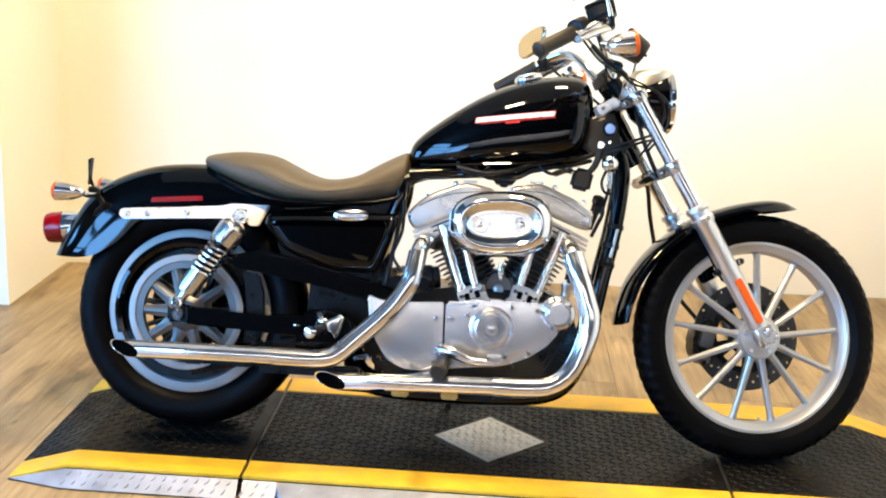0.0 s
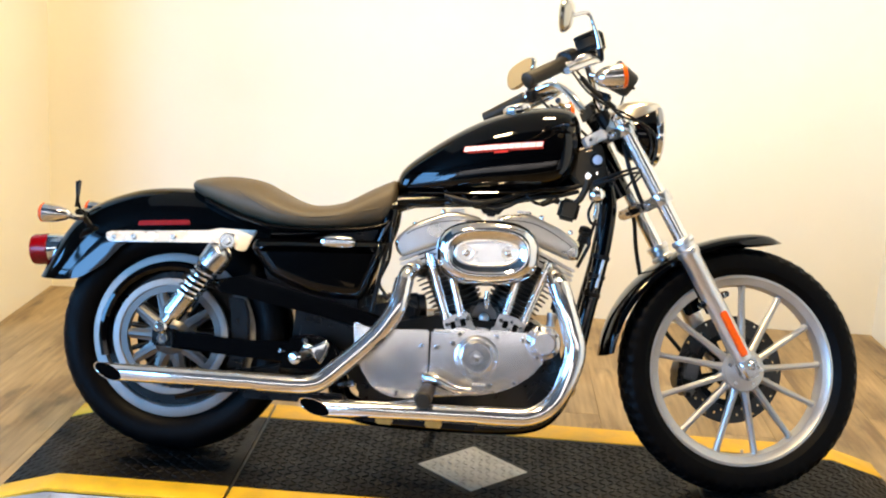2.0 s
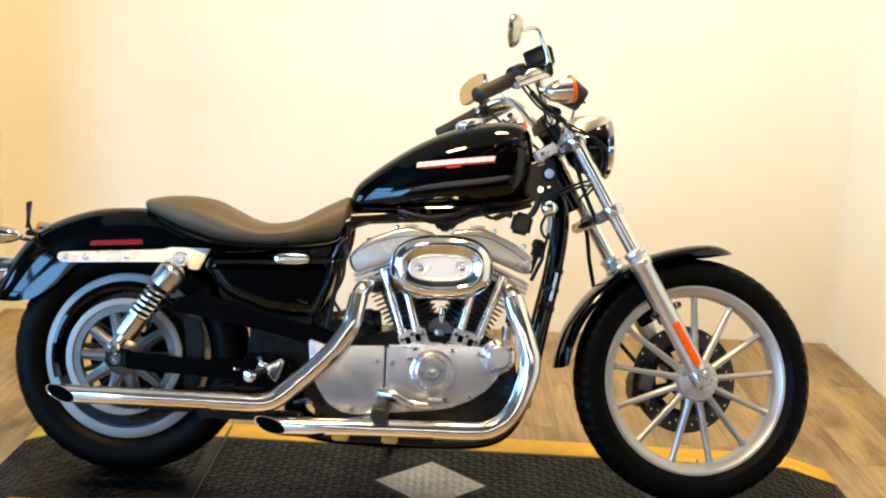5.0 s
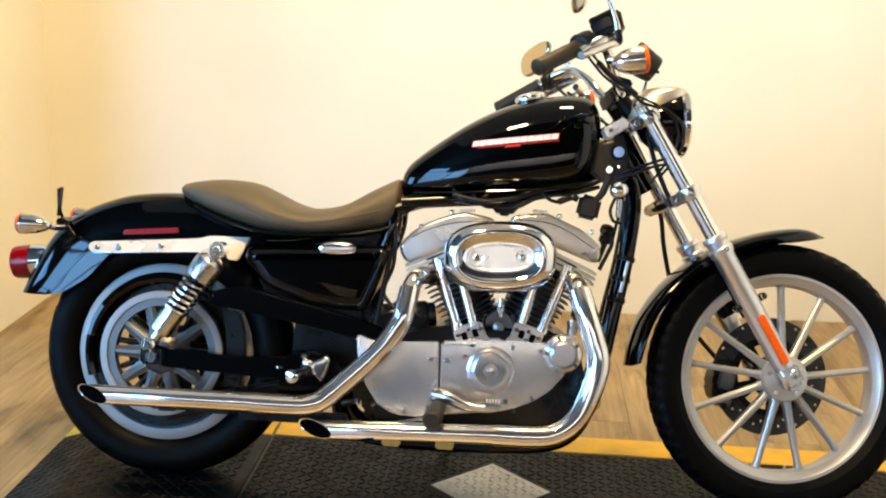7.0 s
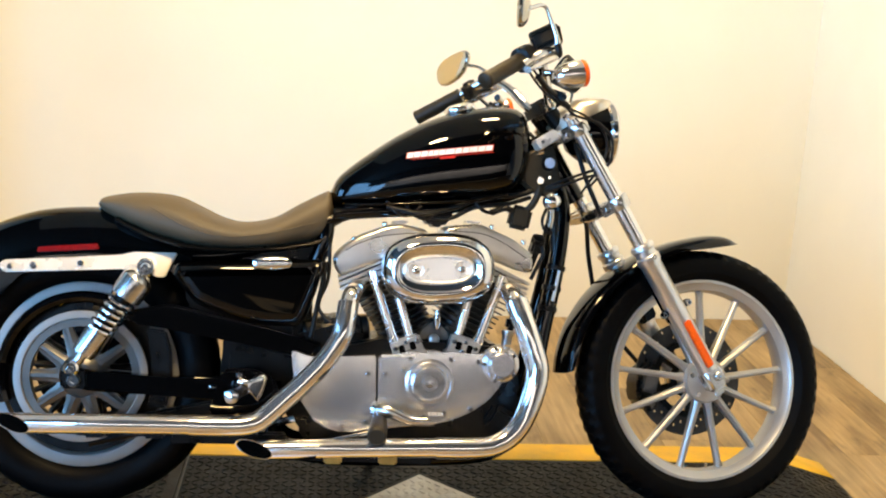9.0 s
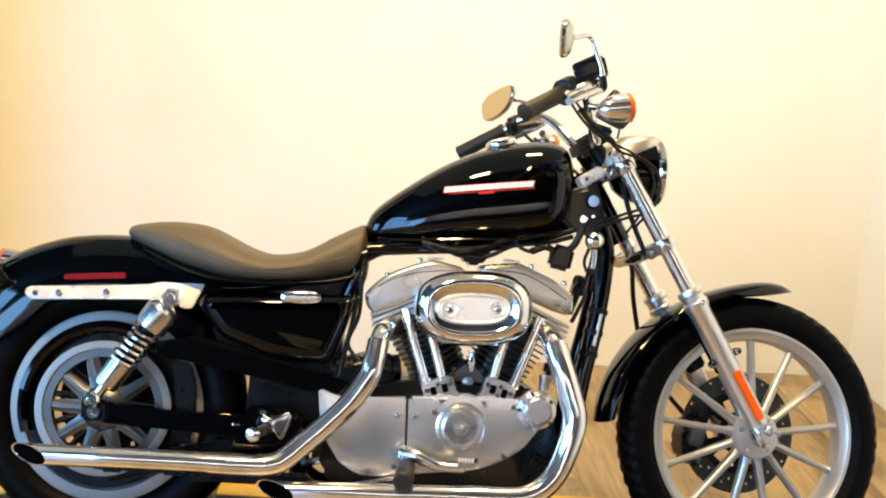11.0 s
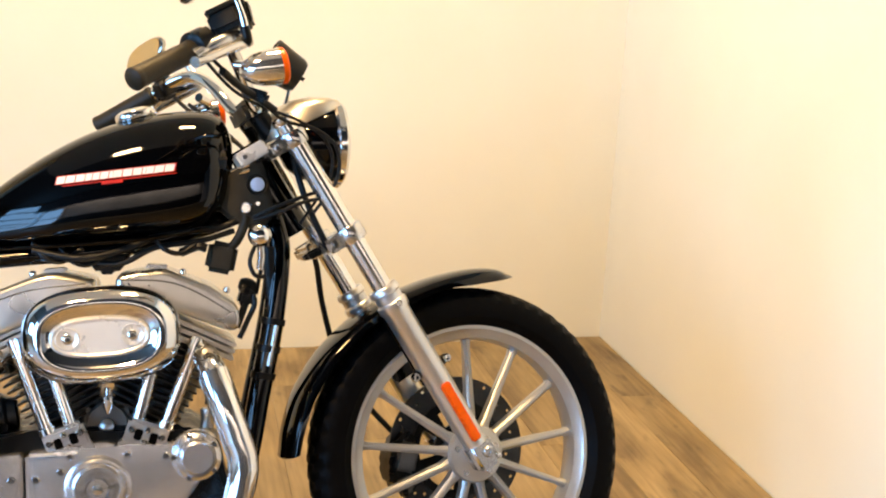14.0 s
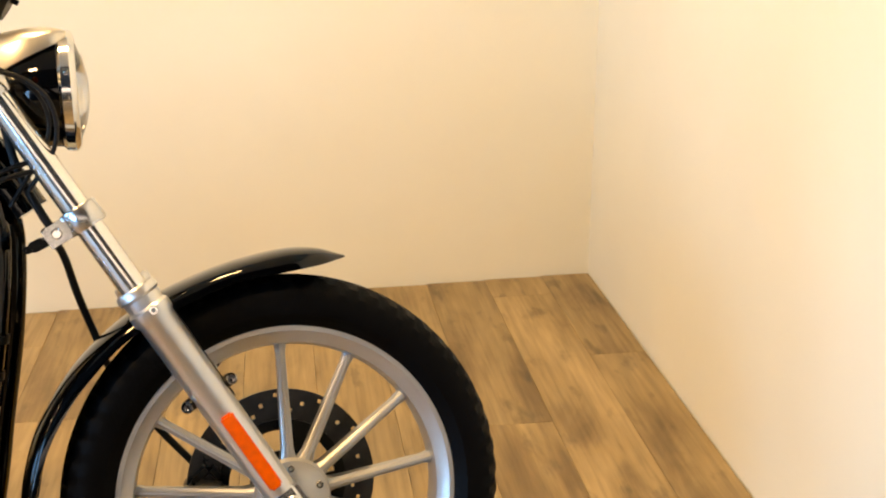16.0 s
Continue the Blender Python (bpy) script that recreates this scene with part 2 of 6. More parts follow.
def skin(bm, rings, close_ring=True, cap=True, close_path=False):
    rows = [[bm.verts.new(v) for v in ring] for ring in rings]
    n = len(rows[0])
    last = len(rows) if close_path else len(rows) - 1
    for i in range(last):
        a, b = rows[i], rows[(i + 1) % len(rows)]
        for k in range(n if close_ring else n - 1):
            q = (k + 1) % n
            bm.faces.new((a[k], a[q], b[q], b[k]))
    if cap and not close_path and close_ring:
        bm.faces.new(rows[0])
        bm.faces.new(rows[-1][::-1])
    return rows


def tube(points, r, seg=12, bm=None, steps=8, spline=True, cap=True):
    """A round bar along a path; r is one radius or a list over the given points."""
    bm = bm or bmesh.new()
    path = smooth_path(points, steps) if spline and len(points) > 2 else [Vector(q) for q in points]
    n = len(path)
    radii = [r] * n if isinstance(r, (int, float)) else [float(np.interp(i / (n - 1) * (len(r) - 1), range(len(r)), r)) for i in range(n)]
    up, rings = None, []
    for i, c in enumerate(path):
        ahead = (path[min(i + 1, n - 1)] - path[max(i - 1, 0)]).normalized()
        if up is None:
            up = ahead.orthogonal().normalized()
        up = (up - ahead * up.dot(ahead)).normalized()
        side = ahead.cross(up)
        rings.append([c + radii[i] * (math.cos(a) * up + math.sin(a) * side) for a in (2 * math.pi * k / seg for k in range(seg))])
    skin(bm, rings, cap=cap)
    return bm


def lathe(profile, centre=(0, 0, 0), axis=(0, 1, 0), seg=32, bm=None, loop=False, squash=None):
    """Turns (along, radius) points round an axis. loop: the profile is a closed outline."""
    bm = bm or bmesh.new()
    z = Vector(axis).normalized()
    x = z.orthogonal().normalized() if abs(z.y) < 0.99 else Vector((1, 0, 0))
    y = z.cross(x)
    c = Vector(centre)
    rings = []
    for k in range(seg):
        a = 2 * math.pi * k / seg
        d = math.cos(a) * x + math.sin(a) * y
        rings.append([c + z * h + d * max(r, 1e-4) for h, r in profile])
    skin(bm, rings, close_ring=loop, cap=False, close_path=True)
    bmesh.ops.remove_doubles(bm, verts=bm.verts, dist=2e-5)
    return bm


def prism(outline, y0, y1, bevel=0.004, bm=None, segments=2):
    """An (x, z) outline given depth along y, with rounded edges."""
    bm = bm or bmesh.new()
    old = set(bm.edges)
    front = [bm.verts.new((x, y0, z)) for x, z in outline]
    back = [bm.verts.new((x, y1, z)) for x, z in outline]
    n = len(outline)
    bm.faces.new(front)
    bm.faces.new(back[::-1])
    for k in range(n):
        q = (k + 1) % n
        bm.faces.new((front[k], back[k], back[q], front[q]))
    if bevel:
        bmesh.ops.bevel(bm, geom=[e for e in bm.edges if e not in old], offset=bevel, segments=segments, affect="EDGES", clamp_overlap=True)
    return bm


def pillow(bm, *steps):
    """Swells the broad front face of a prism: (inset, rise) each."""
    bmesh.ops.recalc_face_normals(bm, faces=bm.faces)
    front = max((f for f in bm.faces if f.normal.y < -0.9), key=lambda f: f.calc_area())
    for inset, rise in steps:
        bmesh.ops.inset_region(bm, faces=[front], thickness=inset, depth=rise, use_even_offset=True)
    return bm


def domed(outline, back, front, r, bm=None, steps=5):
    """An (x, z) outline given depth along y, its front edge rounded over by r."""
    bm = bm or bmesh.new()
    pts = [Vector(q) for q in outline]
    n = len(pts)
    area = sum(pts[k].x * pts[(k + 1) % n].y - pts[(k + 1) % n].x * pts[k].y for k in range(n))
    flip = 1 if area > 0 else -1
    inward = []
    for k in range(n):
        a, b = (pts[k] - pts[k - 1]).normalized(), (pts[(k + 1) % n] - pts[k]).normalized()
        na, nb = Vector((-a.y, a.x)) * flip, Vector((-b.y, b.x)) * flip
        m = (na + nb).normalized()
        inward.append(m / max(0.5, m.dot(na)))
    rings = [[(p.x, back, p.y) for p in pts]]
    for i in range(steps + 1):
        a = math.pi / 2 * i / steps
        rings.append([(p.x + q.x * r * (1 - math.cos(a)), front + r * (1 - math.sin(a)), p.y + q.y * r * (1 - math.cos(a))) for p, q in zip(pts, inward)])
    skin(bm, rings)
    return bm


def block(centre, size, turn=(0, 0, 0), bevel=0.004, bm=None, segments=2):
    bm = bm or bmesh.new()
    m = pose(*centre, *turn) @ Matrix.Diagonal((*size, 1))
    made = bmesh.ops.create_cube(bm, size=1.0, matrix=m)
    if bevel:
        edges = {e for v in made["verts"] for e in v.link_edges}
        bmesh.ops.bevel(bm, geom=list(edges), offset=bevel, segments=segments, affect="EDGES", clamp_overlap=True)
    return bm


def ovoid(outline_fn, sections, seg=28, bm=None):
    """Lofts closed rings: each section is a list of points from outline_fn(section, seg)."""
    bm = bm or bmesh.new()
    skin(bm, [outline_fn(s, seg) for s in sections])
    return bm


def body_ring(section, seg):
    """A rounded ring across x: (x, top, low, half width, roundness, where it is widest)."""
    x, top, low, w, power, widest = section
    mid = low + (top - low) * widest
    out = []
    for k in range(seg):
        a = 2 * math.pi * k / seg
        c, s = math.cos(a), math.sin(a)
        y = w * math.copysign(abs(c) ** (2 / power), c)
        h = (top - mid) if s > 0 else (mid - low)
        out.append(Vector((x, y, mid + h * math.copysign(abs(s) ** (2 / power), s))))
    return out


def dense(sections, n):
    """More sections between the given ones, on a smooth curve."""
    arr = np.array(sections, float)
    out = []
    ext = np.vstack([2 * arr[0] - arr[1], arr, 2 * arr[-1] - arr[-2]])
    for i in range(1, len(ext) - 2):
        a, b, c, d = ext[i - 1:i + 3]
        for s in range(n):
            t = s / n
            out.append(0.5 * (2 * b + (c - a) * t + (2 * a - 5 * b + 4 * c - d) * t * t + (3 * b - a - 3 * c + d) * t ** 3))
    out.append(arr[-1])
    return [tuple(q) for q in out]


def bolt(centre, r, parent, axis=(0, -1, 0), h=0.006, mat=None, m=None, name="bolt", label=""):
    bm = lathe([(-0.004, 0), (-0.004, r), (h * 0.6, r), (h, r * 0.75), (h, r * 0.45), (h * 0.4, r * 0.4), (h * 0.4, 0)], centre, axis, 12)
    return part(name, bm, mat or CHROME, parent, label, m)


# ---------------------------------------------------------------- the room
X0, X1 = -1.0, 2.47          # side walls of the alcove
YB0, YB1 = 1.70, 1.845       # back wall, at its two ends
YF = -1.15                   # where the east wall of the alcove ends
YW = 1.075                   # the west wall is only a short return


def setting(name, bm, mat, label, kind="structure"):
    ob = part(name, bm, mat, None, label)
    return tagged(ob, kind=kind, category=name.split("_")[0])


def slab(corners, z0, z1):
    """A plan outline given height."""
    bm = bmesh.new()
    low = [bm.verts.new((x, y, z0)) for x, y in corners]
    top = [bm.verts.new((x, y, z1)) for x, y in corners]
    bm.faces.new(low[::-1])
    bm.faces.new(top)
    n = len(corners)
    for k in range(n):
        q = (k + 1) % n
        bm.faces.new((low[k], low[q], top[q], top[k]))
    return bm


ZL = FLOOR - 0.012
setting("wall_north", slab([(X0 - 0.12, YB0 - 0.005), (X1 + 0.12, YB1 + 0.005), (X1 + 0.12, YB1 + 0.125), (X0 - 0.12, YB0 + 0.115)], ZL, CEIL), WALL, "cream painted plaster wall behind the motorcycle")
setting("wall_west", slab([(X0 - 0.12, YW), (X0 + 0.02, YW), (X0, YB0), (X0 - 0.12, YB0 - 0.006)], ZL, CEIL), WALL, "cream painted plaster return beside the alcove")
setting("wall_east", slab([(X1, YF), (X1 + 0.12, YF), (X1 + 0.12, YB1), (X1, YB1)], ZL, CEIL), WALL, "cream painted plaster side wall of the alcove")
SX0, SX1, SY = -5.0, 6.5, -8.2
setting("wall_shop_west_return", slab([(SX0, YW), (X0 - 0.12, YW), (X0 - 0.12, YW + 0.12), (SX0, YW + 0.12)], ZL, SHOPCEIL), WALL, "cream painted wall beside the alcove")
setting("wall_shop_east_return", slab([(X1 + 0.12, YF), (SX1, YF), (SX1, YF + 0.12), (X1 + 0.12, YF + 0.12)], ZL, SHOPCEIL), WALL, "cream painted wall beside the alcove")
setting("wall_shop_east", slab([(SX1, SY - 0.12), (SX1 + 0.12, SY - 0.12), (SX1 + 0.12, YF + 0.12), (SX1, YF + 0.12)], ZL, SHOPCEIL), SHOPWALL, "plain grey shop wall, unseen, toned for reflections")
setting("ceiling", slab([(X0 - 0.12, YF), (X1 + 0.12, YF), (X1 + 0.12, YB1 + 0.2), (X0 - 0.12, YB1 + 0.2)], CEIL, SHOPCEIL + 0.1), CEILING, "plain white ceiling over the alcove")
setting("ceiling_shop", slab([(SX0 - 0.2, SY - 0.2), (SX1 + 0.2, SY - 0.2), (SX1 + 0.2, YF), (X0 - 0.12, YF), (X0 - 0.12, YB1 + 0.2), (SX0 - 0.2, YB1 + 0.2)], SHOPCEIL, SHOPCEIL + 0.1), SHOPCEILING, "unseen shop ceiling, darkened for reflections")
# the shop's outer walls and their window openings
WY0, WY1, WZ0, WZ1 = -8.0, -4.0, 0.55, 3.90
VY0, VY1, VZ0, VZ1 = -2.6, -0.4, 0.75, 2.55
UX0, UX1, UZ0, UZ1 = -4.88, -3.52, 0.60, 3.20


def joined(*boxes):
    """Several (x0, x1, y0, y1, z0, z1) pieces of wall in one mesh."""
    bm = bmesh.new()
    for x0, x1, y0, y1, z0, z1 in boxes:
        extra = slab([(x0, y0), (x1, y0), (x1, y1), (x0, y1)], z0, z1)
        tmp = bpy.data.meshes.new("tmp")
        extra.to_mesh(tmp)
        extra.free()
        bm.from_mesh(tmp)
        bpy.data.meshes.remove(tmp)
    return bm


setting("wall_shop_west", joined(*[(SX0 - 0.12, SX0, *q) for q in ((SY - 0.12, WY0, ZL, SHOPCEIL), (WY1, VY0, ZL, SHOPCEIL), (VY1, YW + 0.12, ZL, SHOPCEIL), (WY0, WY1, ZL, WZ0), (WY0, WY1, WZ1, SHOPCEIL), (VY0, VY1, ZL, VZ0), (VY0, VY1, VZ1, SHOPCEIL))]), SHOPWALL, "plain grey shop wall with two window openings, unseen, toned for reflections")
setting("wall_shop_south", joined(*[(x0, x1, SY - 0.12, SY, z0, z1) for x0, x1, z0, z1 in ((SX0, UX0, ZL, SHOPCEIL), (UX1, SX1, ZL, SHOPCEIL), (UX0, UX1, ZL, UZ0), (UX0, UX1, UZ1, SHOPCEIL))]), SHOPWALL, "plain grey shop wall with a tall window opening, unseen, toned for reflections")
# added out of view, only to darken what the black paint reflects
setting("wainscot", slab([(UX1 + 0.06, SY), (SX1, SY), (SX1, SY + 0.03), (UX1 + 0.06, SY + 0.03)], ZL, 2.2), REFLECTDARK, "unseen dark panel added along the shop wall for reflections")
# added baffle: keeps the fill strip from glinting on the tank
setting("beam", slab([(SX0, -7.30), (SX1, -7.30), (SX1, -7.20), (SX0, -7.20)], 3.1, SHOPCEIL), SHOPCEILING, "unseen dark beam added to hide the fill strip")
shop_window = tagged(new("window_1"), label="wide shop window with white frame and rails", category="window", kind="structure")
for z in (WZ0 + 0.03, 1.25, 1.75, 2.05, 2.60, 3.25, WZ1 - 0.03):
    part("window_rail", block((SX0 + 0.20, (WY0 + WY1) / 2, z), (0.06, WY1 - WY0, 0.08), bevel=0.006), FRAMEWHITE, shop_window)
for y in (WY0 + 0.03, WY1 - 0.03):
    part("window_mullion", block((SX0 + 0.20, y, (WZ0 + WZ1) / 2), (0.07, 0.08, WZ1 - WZ0), bevel=0.006), FRAMEWHITE, shop_window)
side_window = tagged(new("window_2"), label="plain shop window with a white frame", category="window", kind="structure")
for z in (VZ0 + 0.03, VZ1 - 0.03):
    part("window_rail", block((SX0 + 0.20, (VY0 + VY1) / 2, z), (0.06, VY1 - VY0, 0.08), bevel=0.006), FRAMEWHITE, side_window)
for y in (VY0 + 0.03, (VY0 + VY1) / 2, VY1 - 0.03):
    part("window_mullion", block((SX0 + 0.20, y, (VZ0 + VZ1) / 2), (0.07, 0.08, VZ1 - VZ0), bevel=0.006), FRAMEWHITE, side_window)
corner_window = tagged(new("window_3"), label="tall shop window with a white frame", category="window", kind="structure")
for z in (UZ0 + 0.03, 2.30, UZ1 - 0.03):
    part("window_rail", block(((UX0 + UX1) / 2, SY + 0.16, z), (UX1 - UX0, 0.06, 0.07), bevel=0.006), FRAMEWHITE, corner_window)
for x in (UX0 + 0.03, UX1 - 0.03):
    part("window_mullion", block((x, SY + 0.16, (UZ0 + UZ1) / 2), (0.06, 0.06, UZ1 - UZ0), bevel=0.006), FRAMEWHITE, corner_window)
setting("ground", slab([(-400, -400), (400, -400), (400, 400), (-400, 400)], FLOOR - 0.4, FLOOR - 0.3), material("asphalt", (0.05, 0.05, 0.05), 0.9, scale=2, vary=0.2), "grey asphalt outside the shop")
floor = setting("floor", slab([(SX0 - 0.1, SY - 0.1), (SX1 + 0.1, SY - 0.1), (SX1 + 0.1, YB1 + 0.1), (SX0 - 0.1, YB1 + 0.1)], FLOOR - 0.1, FLOOR - 0.006), SHOPFLOOR, "warm brown wood plank floor with dark grain")

# ---------------------------------------------------------------- the display platform
platform = tagged(new("display_platform"), label="low floor platform with black tread mats and yellow edges", category="platform")
PX0, PX1 = -0.385, 2.015      # feet of the two end ramps, on the floor
RX0, RX1 = -0.235, 1.865      # where the ramps meet the top
PY0, PY1 = -0.300, 0.385
SEAMS = (0.21, 1.435)
H = FLOOR + 0.006


def top_z(x):
    """Height of the platform's top along x: level, with a ramp at each end."""
    if x < RX0:
        return H * (RX0 - x) / (RX0 - PX0)
    if x > RX1:
        return H * (x - RX1) / (PX1 - RX1)
    return 0.0


def sheet(x0, x1, y0, y1, lift, thick, bevel=0.0015):
    """A flat sheet that lies on the platform's top and follows its ramps."""
    xs = sorted({x0, x1, *[x for x in (RX0, RX1) if x0 < x < x1]})
    bm = bmesh.new()
    rings = [[(x, y0, top_z(x) + lift - thick), (x, y1, top_z(x) + lift - thick), (x, y1, top_z(x) + lift), (x, y0, top_z(x) + lift)] for x in xs]
    skin(bm, rings)
    if bevel:
        bmesh.ops.bevel(bm, geom=list(bm.edges), offset=bevel, segments=1, affect="EDGES", clamp_overlap=True)
    return bm


YA, YBK = -0.210, 0.275       # the mat between the two yellow edges
GAP = 0.004
spans = [(PX0, SEAMS[0] - GAP), (SEAMS[0] + GAP, SEAMS[1] - GAP), (SEAMS[1] + GAP, PX1)]
part("deck", sheet(PX0 + 0.004, PX1 - 0.004, PY0 + 0.004, PY1 - 0.004, -0.010, 0.012, 0), SATIN, platform, "dark steel deck below the mats")
for x0, x1 in spans:
    part("mat_panel", sheet(x0, x1, YA, YBK, 0.0, 0.009), MAT, platform, "black ribbed rubber mat panel")
    part("yellow_edge", sheet(x0, x1, PY0, YA - 0.001, 0.001, 0.010), YELLOW, platform, "yellow safety edge")
    part("yellow_edge", sheet(x0, x1, YBK + 0.001, PY1, 0.001, 0.010), YELLOW, platform, "yellow safety edge")


def side_skirt(x0, x1, ytop, ybot):
    """A sloped plate from the top's edge down to the floor."""
    bm = bmesh.new()
    xs = sorted({x0, x1, *[x for x in (RX0, RX1) if x0 < x < x1]})
    out = 0.004 if ybot > ytop else -0.004
    rings = []
    for x in xs:
        f = top_z(x) / H
        yb = ybot + (ytop - ybot) * f
        rings.append([(x, ytop, top_z(x) - 0.011), (x, ytop + out, top_z(x) - 0.009), (x, yb + out, H - 0.001), (x, yb, H - 0.001)])
    skin(bm, rings)
    return bm


FX0, FX1, FY = 0.306, 1.340, -0.425       # the flap along the middle of the near side
near_spans = [spans[0], (spans[1][0], FX0 - 0.002), (FX1 + 0.002, spans[1][1]), spans[2]]
near_plates = [part("side_plate", side_skirt(x0 + 0.002, x1 - 0.002, PY0, PY0 - 0.036), TREADPLATE, platform, "aluminium tread plate side") for x0, x1 in near_spans]
for x0, x1 in spans:
    part("side_plate", side_skirt(x0 + 0.002, x1 - 0.002, PY1, PY1 + 0.036), TREADPLATE, platform, "aluminium tread plate side")
bm = bmesh.new()
FLAP = [(FX0, PY0 - 0.001), (FX0 + 0.055, FY), (FX1 - 0.055, FY), (FX1, PY0 - 0.001)]
DROP = [(FX0 - 0.010, PY0 - 0.001), (FX0 + 0.045, FY - 0.012), (FX1 - 0.045, FY - 0.012), (FX1 + 0.010, PY0 - 0.001)]
skin(bm, [[(x, y, H - 0.001) for x, y in DROP], [(x, y, -0.015) for x, y in DROP], [(x, y, -0.011) for x, y in FLAP]])
bmesh.ops.recalc_face_normals(bm, faces=bm.faces)
flap = part("side_flap", bm, TREADPLATE, platform, "aluminium tread plate flap with folded edges")
for x in SEAMS:
    part("joint_strip", block((x, (PY0 + PY1) / 2, -0.006), (0.0035, PY1 - PY0 - 0.01, 0.008), bevel=0.0008), DARKCAST, platform, "grey metal strip in the joint")


def lozenge(bm, x, y, z, length, width, high, turn, slope=(0, 0)):
    c, s = math.cos(turn), math.sin(turn)
    pts = []
    for u, v, h in ((-1, 0, 0), (0, -1, 0), (1, 0, 0), (0, 1, 0), (-0.55, 0, 1), (0.55, 0, 1)):
        dx, dy = u * length / 2, v * width / 2
        px, py = c * dx - s * dy, s * dx + c * dy
        pts.append(bm.verts.new((x + px, y + py, z + h * high + slope[0] * px + slope[1] * py)))
    a, b, c2, d, e, f = pts
    for q in ((a, b, e), (b, c2, f), (b, f, e), (c2, d, f), (d, a, e), (d, e, f)):
        bm.faces.new(q)


# the raised tread of the mats: short ribs that lean left and right in turn
DIA = (0.822, 0.020, 0.150)
rng = random.Random(4)
for x0, x1 in spans:
    tread = bmesh.new()
    pitch = 0.0225
    nx, ny = int((x1 - x0 - 0.01) / pitch), int((YBK - YA - 0.008) / pitch)
    for i in range(nx):
        for j in range(ny):
            x, y = x0 + 0.012 + i * pitch, YA + 0.012 + j * pitch
            if abs(x - DIA[0]) + abs(y - DIA[1]) < DIA[2] + 0.012:
                continue
            slope = 0.0 if RX0 < x < RX1 else (H / (PX1 - RX1) if x > RX1 else -H / (RX0 - PX0))
            lozenge(tread, x, y, top_z(x), 0.026, 0.008, 0.0021 * rng.uniform(0.8, 1.1), radians(38 if (i + j) % 2 else -38), (slope, 0))
    part("mat_tread", tread, MAT, platform, "raised ribs of the mat", angle=20, kind="stuff")
# the bare tread plate diamond in the middle mat
d = DIA[2]
bm = bmesh.new()
ring = [(DIA[0] - d, DIA[1]), (DIA[0], DIA[1] - d), (DIA[0] + d, DIA[1]), (DIA[0], DIA[1] + d)]
skin(bm, [[(x, y, z) for x, y in ring] for z in (-0.004, 0.0012)])
diamond = part("diamond_inlay", bm, INLAY, platform, "silver tread plate diamond let into the mat")
bm = bmesh.new()
for i in range(-9, 10):
    for j in range(-9, 10):
        x, y = DIA[0] + i * 0.021, DIA[1] + j * 0.021
        if abs(x - DIA[0]) + abs(y - DIA[1]) < d - 0.014:
            lozenge(bm, x, y, 0.0012, 0.02, 0.006, 0.0015, radians(45 if (i + j) % 2 else -45))
part("plate_tread", bm, INLAY, diamond, "raised lozenges of the plate", angle=20, kind="stuff")
for (x0, x1), plate in zip(near_spans, near_plates):
    bm = bmesh.new()
    for i in range(int((min(x1, RX1) - max(x0, RX0) - 0.012) / 0.027) + 1):
        for j in range(2):
            x = max(x0, RX0) + 0.012 + i * 0.027 - 0.010 * j
            f = 0.26 + 0.46 * j
            lozenge(bm, x, PY0 - 0.004 - 0.036 * f, -0.009 + (H + 0.008) * f + 0.001, 0.016, 0.0055, 0.0022, radians(38), (0, -(H + 0.008) / 0.036))
    part("side_tread", bm, TREADPLATE, plate, "raised lozenges of the side plate", angle=20, kind="stuff")
bm = bmesh.new()
for i in range(int((FX1 - FX0 - 0.12) / 0.021)):
    for j in range(5):
        lozenge(bm, FX0 + 0.062 + i * 0.021, PY0 - 0.015 - j * 0.021, -0.011, 0.017, 0.005, 0.0013, radians(45 if (i + j) % 2 else -45))
part("flap_tread", bm, TREADPLATE, flap, "raised lozenges of the flap", angle=20, kind="stuff")

# ---------------------------------------------------------------- the motorcycle
LEAN_DEG = 12.5
bike = tagged(new("motorcycle"), label="black cruiser motorcycle with chrome twin engine, leaning on the platform", category="motorcycle")
bike.matrix_world = pose(0, 0, 0.0015, -LEAN_DEG, 0, 0)

# all below is in the machine's own frame: x ahead from the rear axle, y to its left, z up from the tyres' feet
RAKE, STEER = radians(31), radians(10.4)
HEADPOINT = Vector((1.115, 0, 0.854))
STEER_AXIS = Vector((-math.sin(RAKE), 0, math.cos(RAKE)))
TURN = Matrix.Translation(HEADPOINT) @ Matrix.Rotation(STEER, 4, STEER_AXIS) @ Matrix.Translation(-HEADPOINT)
BARS = Matrix.Rotation(radians(2.4), 4, "X") @ TURN


def fork_x(z):
    return 1.136 + (0.94 - z) * math.tan(RAKE)


